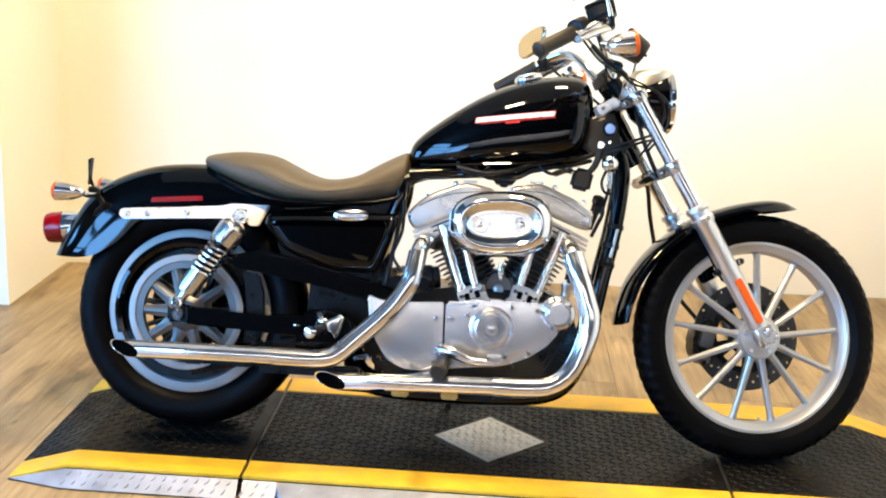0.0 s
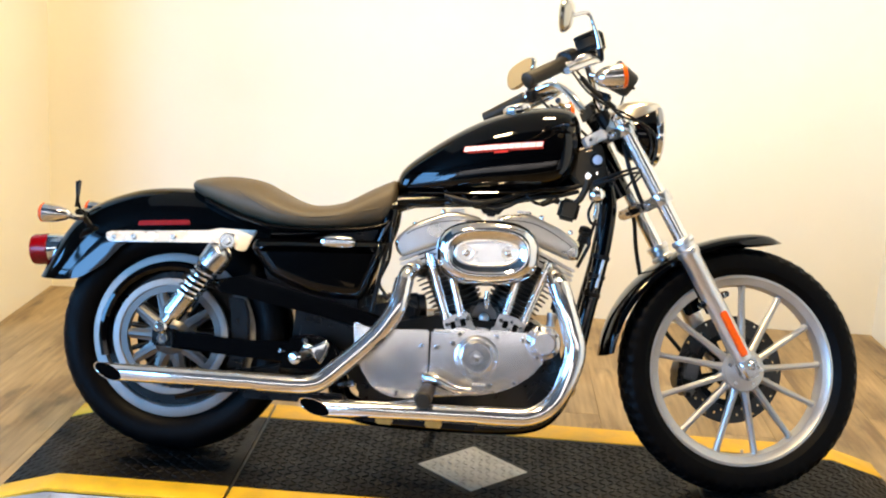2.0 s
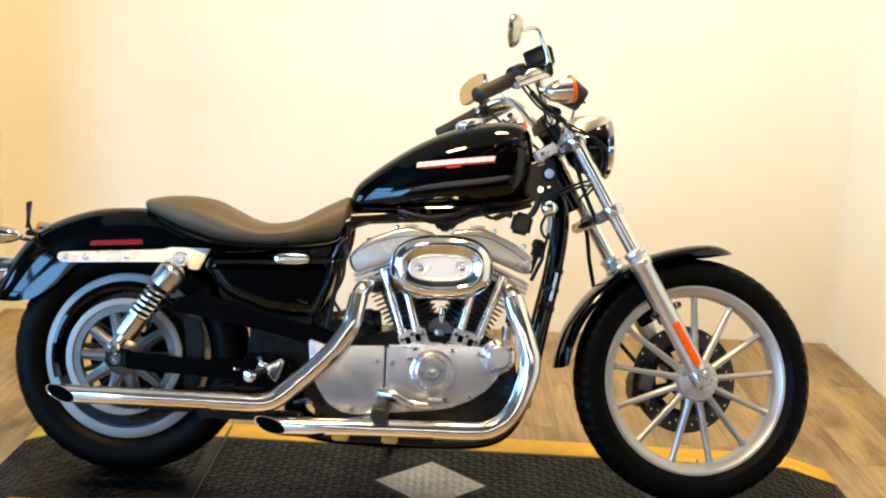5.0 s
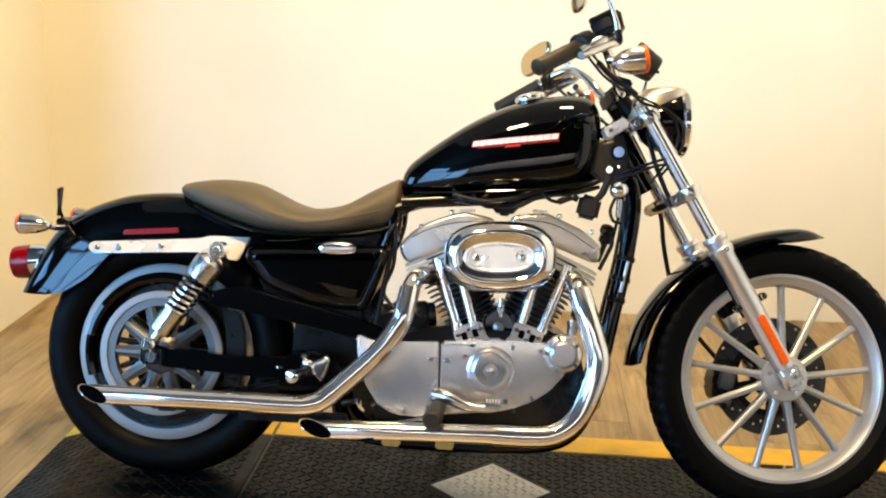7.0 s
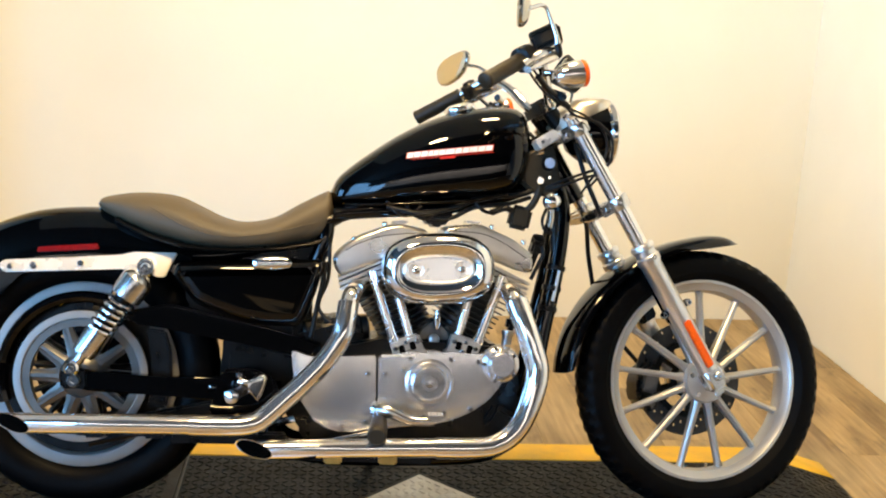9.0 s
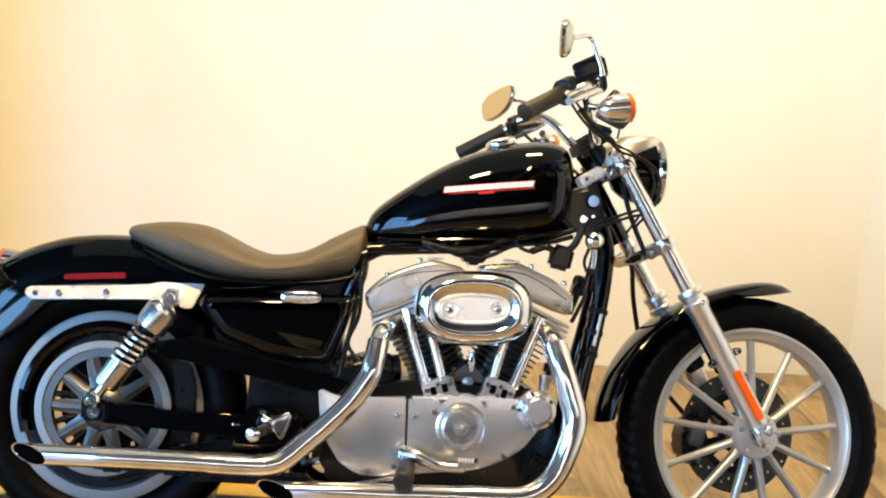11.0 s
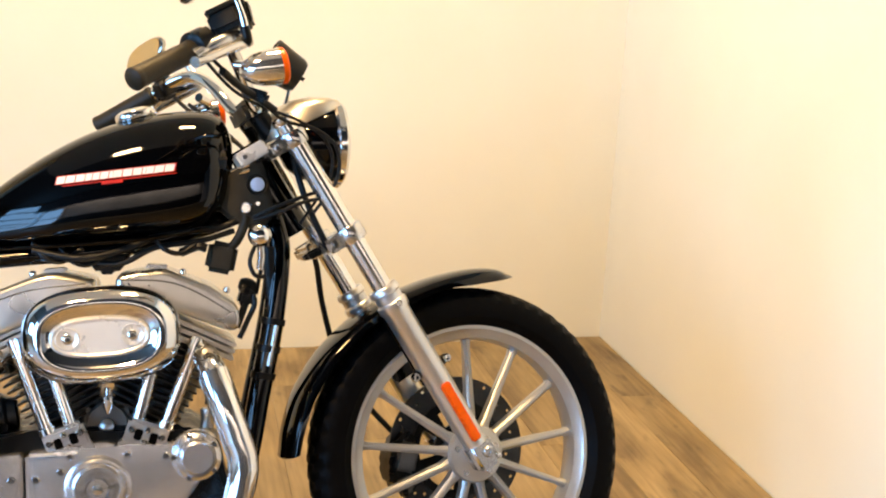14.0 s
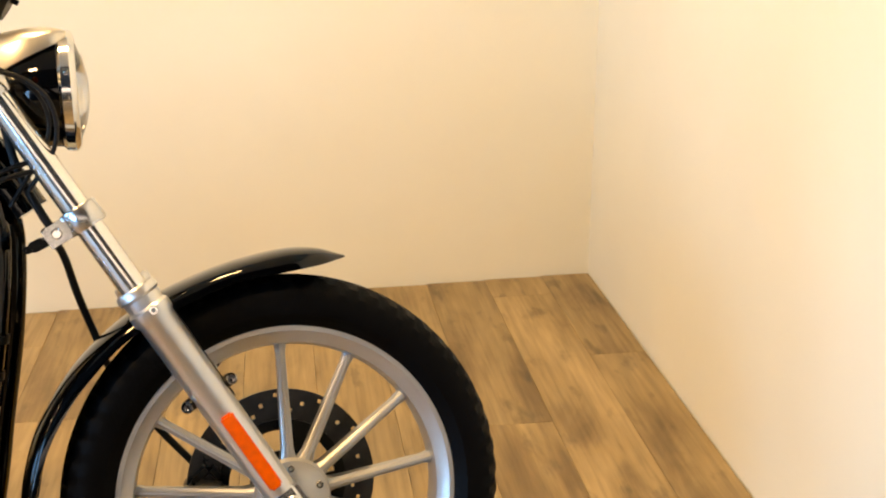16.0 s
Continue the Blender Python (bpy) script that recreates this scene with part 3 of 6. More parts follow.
def tyre(radius, half, bead, centre, seg, lugs):
    """A tyre with rounded shoulders and a cut tread."""
    prof = [(-half * 0.70, bead), (-half * 0.93, bead + (radius - bead) * 0.22), (-half, bead + (radius - bead) * 0.48), (-half * 0.93, bead + (radius - bead) * 0.70),
            (-half * 0.76, bead + (radius - bead) * 0.86), (-half * 0.52, bead + (radius - bead) * 0.95), (-half * 0.22, radius - 0.0007), (0, radius)]
    prof = prof + [(-y, r) for y, r in prof[-2::-1]]
    prof += [(half * 0.55, bead - 0.004), (-half * 0.55, bead - 0.004)]
    bm = bmesh.new()
    rings = []
    for k in range(seg):
        a = 2 * math.pi * k / seg
        ring = []
        for i, (y, r) in enumerate(prof):
            cut = 0.0
            if 4 <= i <= 6 and (k + 2 * (i - 4)) % lugs < 2 or 8 <= i <= 10 and (k + lugs // 2 + 2 * (10 - i)) % lugs < 2:
                cut = 0.005 if half < 0.06 else 0.003
            ring.append((centre[0] + (r - cut) * math.cos(a), centre[1] + y, centre[2] + (r - cut) * math.sin(a)))
        rings.append(ring)
    skin(bm, rings, close_path=True)
    return bm


def spoke(angle, r0, r1, w0, w1, d0, d1, centre, y0, y1):
    """One cast spoke: a tapered bar with a rib along its face."""
    bm = bmesh.new()
    u = Vector((math.cos(angle), 0, math.sin(angle)))
    v = Vector((-math.sin(angle), 0, math.cos(angle)))
    c = Vector(centre)
    rings = []
    for f in (0.0, 0.12, 0.5, 0.9, 1.0):
        flare = 1.0 + (0.55 if f in (0.0, 1.0) else 0.0)
        r, w, dd, y = r0 + (r1 - r0) * f, (w0 + (w1 - w0) * f) * flare, d0 + (d1 - d0) * f, y0 + (y1 - y0) * f
        o = c + u * r + Vector((0, y, 0))
        sec = ((-1, -0.55), (-0.45, -0.75), (-0.28, -1.0), (0.28, -1.0), (0.45, -0.75), (1, -0.55), (1, 0.6), (0.3, 1), (-0.3, 1), (-1, 0.6))
        rings.append([o + v * (a * w / 2) + Vector((0, b * dd / 2, 0)) for a, b in sec])
    skin(bm, rings)
    return bm


def plate_ring(r0, r1, y0, y1, centre, seg, rows, holes):
    """A flat ring of cells, some of them left open."""
    bm = bmesh.new()
    rad = np.linspace(r0, r1, rows + 1)
    verts = [[[bm.verts.new((centre[0] + r * math.cos(2 * math.pi * k / seg), centre[1] + y, centre[2] + r * math.sin(2 * math.pi * k / seg))) for r in rad] for k in range(seg)] for y in (y0, y1)]
    full = lambda k, i: 0 <= i < rows and not holes(k % seg, i)
    for k in range(seg):
        q = (k + 1) % seg
        for i in range(rows):
            if not full(k, i):
                continue
            a, b = verts
            bm.faces.new((a[k][i], a[q][i], a[q][i + 1], a[k][i + 1]))
            bm.faces.new((b[k][i + 1], b[q][i + 1], b[q][i], b[k][i]))
            if not full(k, i - 1):
                bm.faces.new((a[k][i], b[k][i], b[q][i], a[q][i]))
            if not full(k, i + 1):
                bm.faces.new((a[k][i + 1], a[q][i + 1], b[q][i + 1], b[k][i + 1]))
            if not full(k - 1, i):
                bm.faces.new((a[k][i], a[k][i + 1], b[k][i + 1], b[k][i]))
            if not full(k + 1, i):
                bm.faces.new((a[q][i], b[q][i], b[q][i + 1], a[q][i + 1]))
    return bm


# front wheel
FW = (1.517, 0.0, 0.3245)
front_wheel = group_part("front_wheel", bike, "silver thirteen-spoke cast front wheel")
part("tyre", tyre(0.330, 0.051, 0.2555, FW, 300, 5), RUBBER, front_wheel, "black rubber tyre", TURN, 24)
part("rim", lathe([(-0.030, 0.2565), (-0.034, 0.254), (-0.034, 0.247), (-0.029, 0.241), (-0.024, 0.229), (-0.006, 0.224), (0.006, 0.224), (0.024, 0.229), (0.029, 0.241), (0.034, 0.247), (0.034, 0.254), (0.030, 0.2565), (0.022, 0.246), (-0.022, 0.246)], FW, seg=96, loop=True), WHEELSILVER, front_wheel, "silver cast rim", TURN)
for k in range(13):
    part("spoke", spoke(radians(90.2 + k * 360 / 13), 0.046, 0.229, 0.0175, 0.0130, 0.034, 0.022, FW, -0.018, -0.004), WHEELSILVER, front_wheel, "", TURN)
part("hub", lathe([(0.05, 0), (0.05, 0.03), (0.03, 0.04), (0.0, 0.034), (-0.020, 0.040), (-0.030, 0.056), (-0.040, 0.058), (-0.047, 0.054), (-0.050, 0.036), (-0.056, 0.026), (-0.056, 0)], FW, seg=40), WHEELSILVER, front_wheel, "silver cast hub", TURN)
part("brake_disc", plate_ring(0.098, 0.147, 0.058, 0.063, FW, 132, 8, lambda k, i: (i == 6 and k % 11 == 0) or (i == 4 and k % 11 == 4) or (i == 2 and k % 11 == 7)), DISC, front_wheel, "dark drilled brake disc", TURN, 30)
part("disc_carrier", plate_ring(0.034, 0.100, 0.054, 0.060, FW, 60, 4, lambda k, i: i in (1, 2) and k % 12 in (1, 2, 3, 4, 5, 6, 7)), SATIN, front_wheel, "black disc carrier", TURN, 30)
for k in range(5):
    a = radians(20 + 72 * k)
    bolt((FW[0] + 0.043 * math.cos(a), -0.046, FW[2] + 0.043 * math.sin(a)), 0.0065, front_wheel, m=TURN)
part("valve", tube([(FW[0] + 0.02, -0.004, FW[2] - 0.228), (FW[0] + 0.019, -0.006, FW[2] - 0.212)], 0.004, 8), CHROME, front_wheel, "", TURN)

# rear wheel
RW = (0.0, 0.0, 0.3135)
rear_wheel = group_part("rear_wheel", bike, "silver cast rear wheel with a belt pulley")
part("tyre", tyre(0.3135, 0.076, 0.2195, RW, 240, 6), RUBBER, rear_wheel, "wide black rubber tyre", angle=50)
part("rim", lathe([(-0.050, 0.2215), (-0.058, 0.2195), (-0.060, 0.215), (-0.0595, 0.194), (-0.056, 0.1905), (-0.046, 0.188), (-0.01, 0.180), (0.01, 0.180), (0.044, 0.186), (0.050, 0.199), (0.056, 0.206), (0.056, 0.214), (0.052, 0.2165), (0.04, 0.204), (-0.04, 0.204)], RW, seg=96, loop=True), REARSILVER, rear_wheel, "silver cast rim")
# silver spokes behind the pulley: their shade put into the colour as black
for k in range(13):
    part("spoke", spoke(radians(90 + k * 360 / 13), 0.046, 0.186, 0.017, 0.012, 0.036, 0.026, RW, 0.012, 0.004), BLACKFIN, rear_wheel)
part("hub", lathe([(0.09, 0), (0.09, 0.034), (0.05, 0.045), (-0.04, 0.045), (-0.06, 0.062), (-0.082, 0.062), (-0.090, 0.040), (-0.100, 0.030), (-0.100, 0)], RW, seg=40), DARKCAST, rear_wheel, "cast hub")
part("pulley", plate_ring(0.117, 0.150, -0.094, -0.070, RW, 72, 2, lambda k, i: False), DARKCAST, rear_wheel, "cast belt pulley ring", angle=30)
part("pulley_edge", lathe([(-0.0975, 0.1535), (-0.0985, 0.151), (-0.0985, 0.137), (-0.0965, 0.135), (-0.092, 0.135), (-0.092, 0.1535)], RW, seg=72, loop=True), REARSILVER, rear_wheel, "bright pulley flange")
for k in range(10):
    part("pulley_spoke", spoke(radians(k * 36), 0.050, 0.128, 0.034, 0.023, 0.022, 0.018, RW, -0.082, -0.082), DARKCAST, rear_wheel)
# added black ring: stands in for the dark recess inside the rim
part("rim_gap_shade", plate_ring(0.150, 0.187, -0.050, -0.046, RW, 72, 1, lambda k, i: False), SATIN, rear_wheel, "flat black ring for the shade between rim and pulley", angle=30)
part("disc_carrier", plate_ring(0.040, 0.097, 0.078, 0.084, RW, 60, 4, lambda k, i: i in (1, 2) and k % 12 in (2, 3, 4, 5)), SATIN, rear_wheel, "black disc carrier", angle=30)
part("rear_caliper", prism([(0.030, 0.260), (0.020, 0.330), (0.040, 0.410), (0.100, 0.440), (0.150, 0.400), (0.160, 0.320), (0.140, 0.250), (0.080, 0.225)], 0.070, 0.130, 0.012), SATIN, bike, "black rear brake caliper")
part("brake_disc", plate_ring(0.095, 0.146, 0.080, 0.086, RW, 72, 5, lambda k, i: (i == 3 and k % 6 == 0) or (i == 1 and k % 6 == 3)), DISC, rear_wheel, "dark drilled brake disc", angle=30)
part("drive_belt", tube([(0.02, -0.082, 0.472), (0.30, -0.082, 0.425), (0.52, -0.082, 0.375)], 0.012, 8, steps=4), SATIN, bike, "black drive belt")
part("drive_belt", tube([(0.02, -0.082, 0.156), (0.30, -0.082, 0.225), (0.52, -0.082, 0.285)], 0.012, 8, steps=4), SATIN, bike, "black drive belt")

# fuel tank
TANK = dense([(0.566, 0.770, 0.744, 0.028, 2.2, 0.4), (0.585, 0.806, 0.732, 0.062, 2.4, 0.34), (0.640, 0.853, 0.734, 0.088, 2.6, 0.30), (0.717, 0.907, 0.738, 0.110, 2.7, 0.28),
              (0.792, 0.948, 0.743, 0.124, 2.7, 0.28), (0.868, 0.975, 0.749, 0.131, 2.7, 0.28), (0.945, 0.990, 0.757, 0.131, 2.7, 0.30), (1.000, 0.991, 0.770, 0.122, 2.6, 0.34),
              (1.030, 0.978, 0.800, 0.100, 2.5, 0.42), (1.046, 0.948, 0.845, 0.060, 2.2, 0.5), (1.050, 0.920, 0.880, 0.022, 2.0, 0.5)], 5)
fuel_tank = part("fuel_tank", ovoid(body_ring, TANK, 44), PAINT, bike, "glossy black teardrop fuel tank", angle=60)
part("tank_seam", tube([(0.60, -0.062, 0.736), (0.717, -0.094, 0.742), (0.868, -0.113, 0.753), (0.99, -0.103, 0.772)], 0.004, 8), PAINT, fuel_tank)


def tank_side(x, z):
    """The tank's half width at a point of its side."""
    cols = np.array(TANK)
    top, low, w, power, widest = (float(np.interp(x, cols[:, 0], cols[:, k])) for k in range(1, 6))
    mid = low + (top - low) * widest
    h = (top - mid) if z > mid else (mid - low)
    s = min(0.999, abs(z - mid) / h)
    return w * (1 - s ** power) ** (1 / power)


def decal(x0, x1, z0, z1, mat, rise=0.0, parent=None, name="decal_bar", label="", slant=0.0, lift=0.0008):
    """A thin painted bar on the tank's right side."""
    bm = bmesh.new()
    n = max(2, int((x1 - x0) / 0.006))
    rings = []
    for i in range(n + 1):
        x = x0 + (x1 - x0) * i / n
        row = []
        for z in (z0, z1):
            zz = z + rise * (x - 0.742)
            xx = x + slant * (z - z0)
            row.append((xx, -tank_side(xx, zz) - lift, zz))
        rings.append(row)
    skin(bm, rings, close_ring=False, cap=False)
    return part(name, bm, mat, parent or fuel_tank, label)


RISE = 0.128
x = 0.742
rng = random.Random(11)
for w in (0.0145, 0.016, 0.015, 0.011, 0.012, 0.014, 0.006, 0.015, 0.016, 0.015, 0.006, 0.013, 0.016, 0.0165):
    decal(x, x + w * 0.98, 0.8515, 0.8640, WHITEDECAL, RISE, label="white lettering bar", slant=0.2)
    x += w * 1.09
decal(0.7400, 0.945, 0.8500, 0.8655, REDDECAL, RISE, label="red border behind the lettering bars", slant=0.2, lift=0.0004)
decal(0.752, 0.948, 0.8462, 0.8478, REDDECAL, RISE, label="thin red underline")
decal(0.820, 0.856, 0.8415, 0.8462, REDDECAL, RISE, label="red lettering bar")
part("filler_cap", lathe([(-0.012, 0.028), (0.004, 0.034), (0.008, 0.037), (0.016, 0.038), (0.022, 0.035), (0.027, 0.024), (0.0285, 0)], (0.878, -0.020, 0.968), (-0.28, -0.05, 1), 40), CHROME, fuel_tank, "chrome filler cap")

for y in (-0.072, 0.072):
    part("frame_rail", tube([(0.575, y, 0.712), (0.68, y, 0.722), (0.85, y * 0.95, 0.738), (1.00, y * 0.8, 0.775), (1.06, y * 0.5, 0.80)], 0.015, 12), PAINT, bike, "black frame rail")
# saddle
SEAT = dense([(0.022, 0.728, 0.712, 0.050, 2.2, 0.5), (0.036, 0.737, 0.697, 0.085, 2.3, 0.5), (0.093, 0.747, 0.668, 0.122, 2.4, 0.46), (0.150, 0.749, 0.645, 0.140, 2.5, 0.42), (0.205, 0.742, 0.630, 0.152, 2.5, 0.40),
              (0.251, 0.722, 0.621, 0.160, 2.6, 0.40), (0.307, 0.697, 0.618, 0.164, 2.6, 0.42), (0.362, 0.687, 0.619, 0.162, 2.6, 0.42), (0.431, 0.700, 0.623, 0.150, 2.5, 0.42), (0.492, 0.735, 0.631, 0.124, 2.4, 0.42),
              (0.545, 0.763, 0.645, 0.098, 2.3, 0.45), (0.565, 0.767, 0.672, 0.080, 2.2, 0.5), (0.573, 0.735, 0.700, 0.045, 2.0, 0.5)], 5)
seat = part("seat", ovoid(body_ring, SEAT, 36), VINYL, bike, "dark brown-black vinyl solo saddle", angle=70)


def seat_side(x, z):
    """The saddle's half width at a point of its side."""
    cols = np.array(SEAT)
    top, low, w, power, widest = (float(np.interp(x, cols[:, 0], cols[:, k])) for k in range(1, 6))
    mid = low + (top - low) * widest
    h = (top - mid) if z > mid else (mid - low)
    return w * (1 - min(0.999, abs(z - mid) / h) ** power) ** (1 / power)


for side in (-1, 1):
    part("seam", tube([(x, side * (seat_side(x, z) - 0.0002), z) for x, z in ((0.150, 0.716), (0.190, 0.694), (0.235, 0.672), (0.290, 0.656), (0.350, 0.652), (0.420, 0.661), (0.480, 0.676), (0.530, 0.690))], 0.0014, 6), VINYL, seat, "stitched seam")
part("seat_base", ovoid(body_ring, [(s[0], s[2] + 0.012, s[2] - 0.006, s[3] * 0.97, 2.4, 0.5) for s in SEAT[8:-6]], 30), SATIN, seat, "black seat pan")


def mudguard(ridge, edge, half, n=6, thick=0.003):
    """A fender: a ridge line and two side edges, rounded over between them."""
    R, E = dense(ridge, n), dense(edge, n)
    bm = bmesh.new()
    rings = []
    for (rx, rz, *rw), (ex, ez) in zip(R, E):
        w = half * (rw[0] if rw else 1.0)
        row = []
        for k in range(-9, 10):
            th = math.pi / 2 * k / 9
            g = 1 - math.cos(abs(th)) ** 0.75
            row.append((rx + (ex - rx) * g, w * math.copysign(abs(math.sin(th)) ** 0.8, th), rz + (ez - rz) * g))
        rings.append(row)
    skin(bm, rings, close_ring=False, cap=False)
    bmesh.ops.recalc_face_normals(bm, faces=bm.faces)
    bmesh.ops.solidify(bm, geom=bm.faces[:], thickness=thick)
    return bm


rear_fender = part("rear_fender", mudguard([(-0.382, 0.445), (-0.366, 0.490), (-0.338, 0.548), (-0.300, 0.606), (-0.246, 0.650), (-0.171, 0.684), (-0.092, 0.704), (0.025, 0.711), (0.150, 0.700), (0.26, 0.66)],
                                           [(-0.300, 0.443), (-0.259, 0.451), (-0.224, 0.470), (-0.190, 0.494), (-0.160, 0.528), (-0.131, 0.553), (-0.070, 0.566), (0.040, 0.575), (0.150, 0.570), (0.24, 0.560)], 0.100), PAINT, bike, "glossy black rear fender", angle=60)
part("red_reflector", prism([(-0.106, 0.600), (0.034, 0.611), (0.031, 0.625), (-0.104, 0.613)], -0.1045, -0.094, 0.002), REDLENS, rear_fender, "red side reflector")
strut_bm = prism([(-0.181, 0.560), (-0.186, 0.570), (-0.178, 0.581), (0.090, 0.598), (0.110, 0.608), (0.214, 0.609), (0.190, 0.552), (0.170, 0.552), (0.150, 0.566), (0.090, 0.568), (-0.172, 0.553)], -0.122, -0.104, 0.003, segments=2)
for v in strut_bm.verts:
    v.co.y += 0.35 * (v.co.z - 0.575 - 0.05 * v.co.x)
# near chrome strut uses pale BRIGHT: its white reflection put into the colour
strut = part("fender_strut", strut_bm, BRIGHT, bike, "chrome fender strut")
for x, z, r in ((-0.160, 0.567, 0.0075), (-0.108, 0.571, 0.009), (-0.003, 0.579, 0.008)):
    bolt((x, -0.122, z), r, strut)
part("fender_strut", prism([(-0.181, 0.560), (-0.178, 0.581), (0.110, 0.608), (0.214, 0.609), (0.190, 0.552), (-0.172, 0.553)], 0.104, 0.122, 0.004), CHROME, bike, "chrome fender strut")

# front fender
front_fender = part("front_fender", mudguard([(1.133, 0.338, 0.92), (1.143, 0.400, 1), (1.168, 0.470, 1), (1.226, 0.552, 1), (1.318, 0.625, 1), (1.413, 0.667, 1), (1.507, 0.690, 0.98), (1.572, 0.692, 0.8), (1.624, 0.677, 0.10)],
                                             [(1.156, 0.346), (1.168, 0.400), (1.190, 0.455), (1.235, 0.520), (1.310, 0.588), (1.436, 0.645), (1.522, 0.659), (1.580, 0.667), (1.624, 0.674)], 0.066), PAINT, bike, "glossy black front fender", TURN, 60)

# fork
S31, C31 = math.sin(RAKE), math.cos(RAKE)
DOWN = Vector((S31, 0, -C31))          # along the fork, towards the axle
AHEAD = Vector((C31, 0, S31))          # square to it, ahead


def on_fork(z, y, ahead=0.0):
    return Vector((fork_x(z), y, z)) + AHEAD * ahead


for y in (-0.107, 0.107):
    leg = group_part("fork_leg", bike, "chrome fork tube in a polished slider")
    out = -1 if y < 0 else 1
    part("fork_tube", tube([on_fork(0.955, y), on_fork(0.600, y)], 0.0195, 24), PIPE, leg, "chrome fork tube", TURN)
    top = on_fork(0.655, y)
    part("slider", lathe([(0, 0.021), (0.0, 0.0275), (0.004, 0.030), (0.012, 0.0305), (0.016, 0.0265), (0.030, 0.0262), (0.034, 0.0300), (0.048, 0.0300), (0.053, 0.0262), (0.30, 0.0250), (0.345, 0.0235), (0.372, 0.0215), (0.380, 0.015), (0.380, 0)], top, DOWN, 32), SLIDER, leg, "satin aluminium slider", TURN)
    part("axle_clamp", block(on_fork(0.333, y), (0.052, 0.046, 0.062), (0, -31, 0), 0.010, segments=3), POLISHED, leg, "", TURN)
    bolt(on_fork(0.335, y + out * 0.022, 0.006), 0.011, leg, (0, out, 0), 0.008, POLISHED, TURN, "axle_nut")
    bolt(on_fork(0.318, y + out * 0.020, 0.022), 0.006, leg, (0, out, 0), 0.006, CHROME, TURN)
    bolt(on_fork(0.622, y + out * 0.024, 0.004), 0.0075, leg, (0, out, 0), 0.006, CHROME, TURN)
    part("cap", lathe([(0, 0.0195), (0.004, 0.021), (0.012, 0.021), (0.016, 0.014), (0.016, 0)], on_fork(0.957, y), -DOWN, 24), CHROME, leg, "chrome fork cap", TURN)
    # amber reflector on the outer face
    c = on_fork(0.4165, y + out * 0.0245)
    part("amber_reflector", block(c, (0.020, 0.010, 0.128), (0, -31, 0), 0.003), AMBER, leg, "amber side reflector", TURN)
    part("fender_bracket", block(on_fork(0.545, y * 0.76, 0.002), (0.052, 0.012, 0.170), (0, -31, 0), 0.005), PAINT, leg, "black fender bracket", TURN)
    for z, off in ((0.500, 0.036), (0.502, -0.036)):
        bolt(on_fork(z, y + out * 0.004, off), 0.0085, leg, (0, out, 0), 0.010, CHROME, TURN)
        part("fender_lug", tube([on_fork(z, y), on_fork(z, y, off)], 0.009, 10), SATIN, leg, "", TURN)
part("axle", tube([(FW[0], -0.10, FW[2]), (FW[0], 0.10, FW[2])], 0.011, 16), CHROME, front_wheel, "", TURN)


def triple_clamp(z, mat, label, depth, h, back):
    """A yoke: two split rings joined by a bridge."""
    bm = bmesh.new()
    for y in (-0.107, 0.107):
        lathe([(-h / 2, 0.018), (-h / 2, 0.0255), (-h / 2 + 0.003, 0.0275), (h / 2 - 0.003, 0.0275), (h / 2, 0.0255), (h / 2, 0.018)], on_fork(z, y), DOWN, 28, bm, loop=True)
    block(on_fork(z, 0, -depth / 2 + 0.004), (depth, 0.165, h * 0.85), (0, -31, 0), 0.008, bm)
    yoke = part("triple_clamp", bm, mat, bike, label, TURN)
    for y in (-1, 1):
        part("pinch_lug", block(on_fork(z, y * 0.112, -0.036), (0.040, 0.026, h * 0.9), (0, -31, 0), 0.006), mat, yoke, "", TURN)
        bolt(on_fork(z, y * 0.126, -0.040), 0.0075, yoke, (0, y, 0), 0.006, CHROME, TURN)
    return yoke


triple_clamp(0.930, POLISHED, "polished upper triple clamp", 0.062, 0.030, 0.0)
lower_yoke = triple_clamp(0.755, POLISHED, "silver lower triple clamp", 0.070, 0.032, 0.0)
part("yoke_wing", prism([(1.162, 0.710), (1.170, 0.722), (1.192, 0.732), (1.212, 0.734), (1.204, 0.720), (1.178, 0.708)], -0.080, -0.055, 0.005), SATIN, lower_yoke, "", TURN)
part("lock_lug", block((1.066, -0.085, 0.902), (0.060, 0.040, 0.027), (0, -32, 0), 0.004), BRIGHT, lower_yoke, "bright cast lock lug", TURN)
bolt((1.052, -0.105, 0.894), 0.0045, lower_yoke, (0, -1, 0), 0.004, DARKCAST, TURN)

# frame neck and downtubes
def ovoid_knob(centre, r):
    """A ribbed cap."""
    prof = [(-r * 0.6, 0), (-r * 0.6, r * 0.8)] + [(-r * 0.5 + r * k / 8, r * (1.0 if k % 2 else 0.86)) for k in range(9)] + [(r * 0.6, r * 0.7), (r * 0.62, 0)]
    return lathe(prof, centre, (0.3, -0.6, 1), 18)


part("steering_head", tube([HEADPOINT + STEER_AXIS * 0.085, HEADPOINT - STEER_AXIS * 0.105], 0.034, 24), PAINT, bike, "black steering head")
neck = part("neck_gusset", prism([(1.012, 0.840), (1.018, 0.866), (1.070, 0.892), (1.098, 0.905), (1.112, 0.870), (1.125, 0.800), (1.100, 0.772), (1.055, 0.778), (1.020, 0.810)], -0.078, -0.048, 0.008), GRIP, bike, "dark brown neck cover plate")
bolt((1.071, -0.080, 0.812), 0.0105, neck)
bolt((1.093, -0.080, 0.820), 0.005, neck)
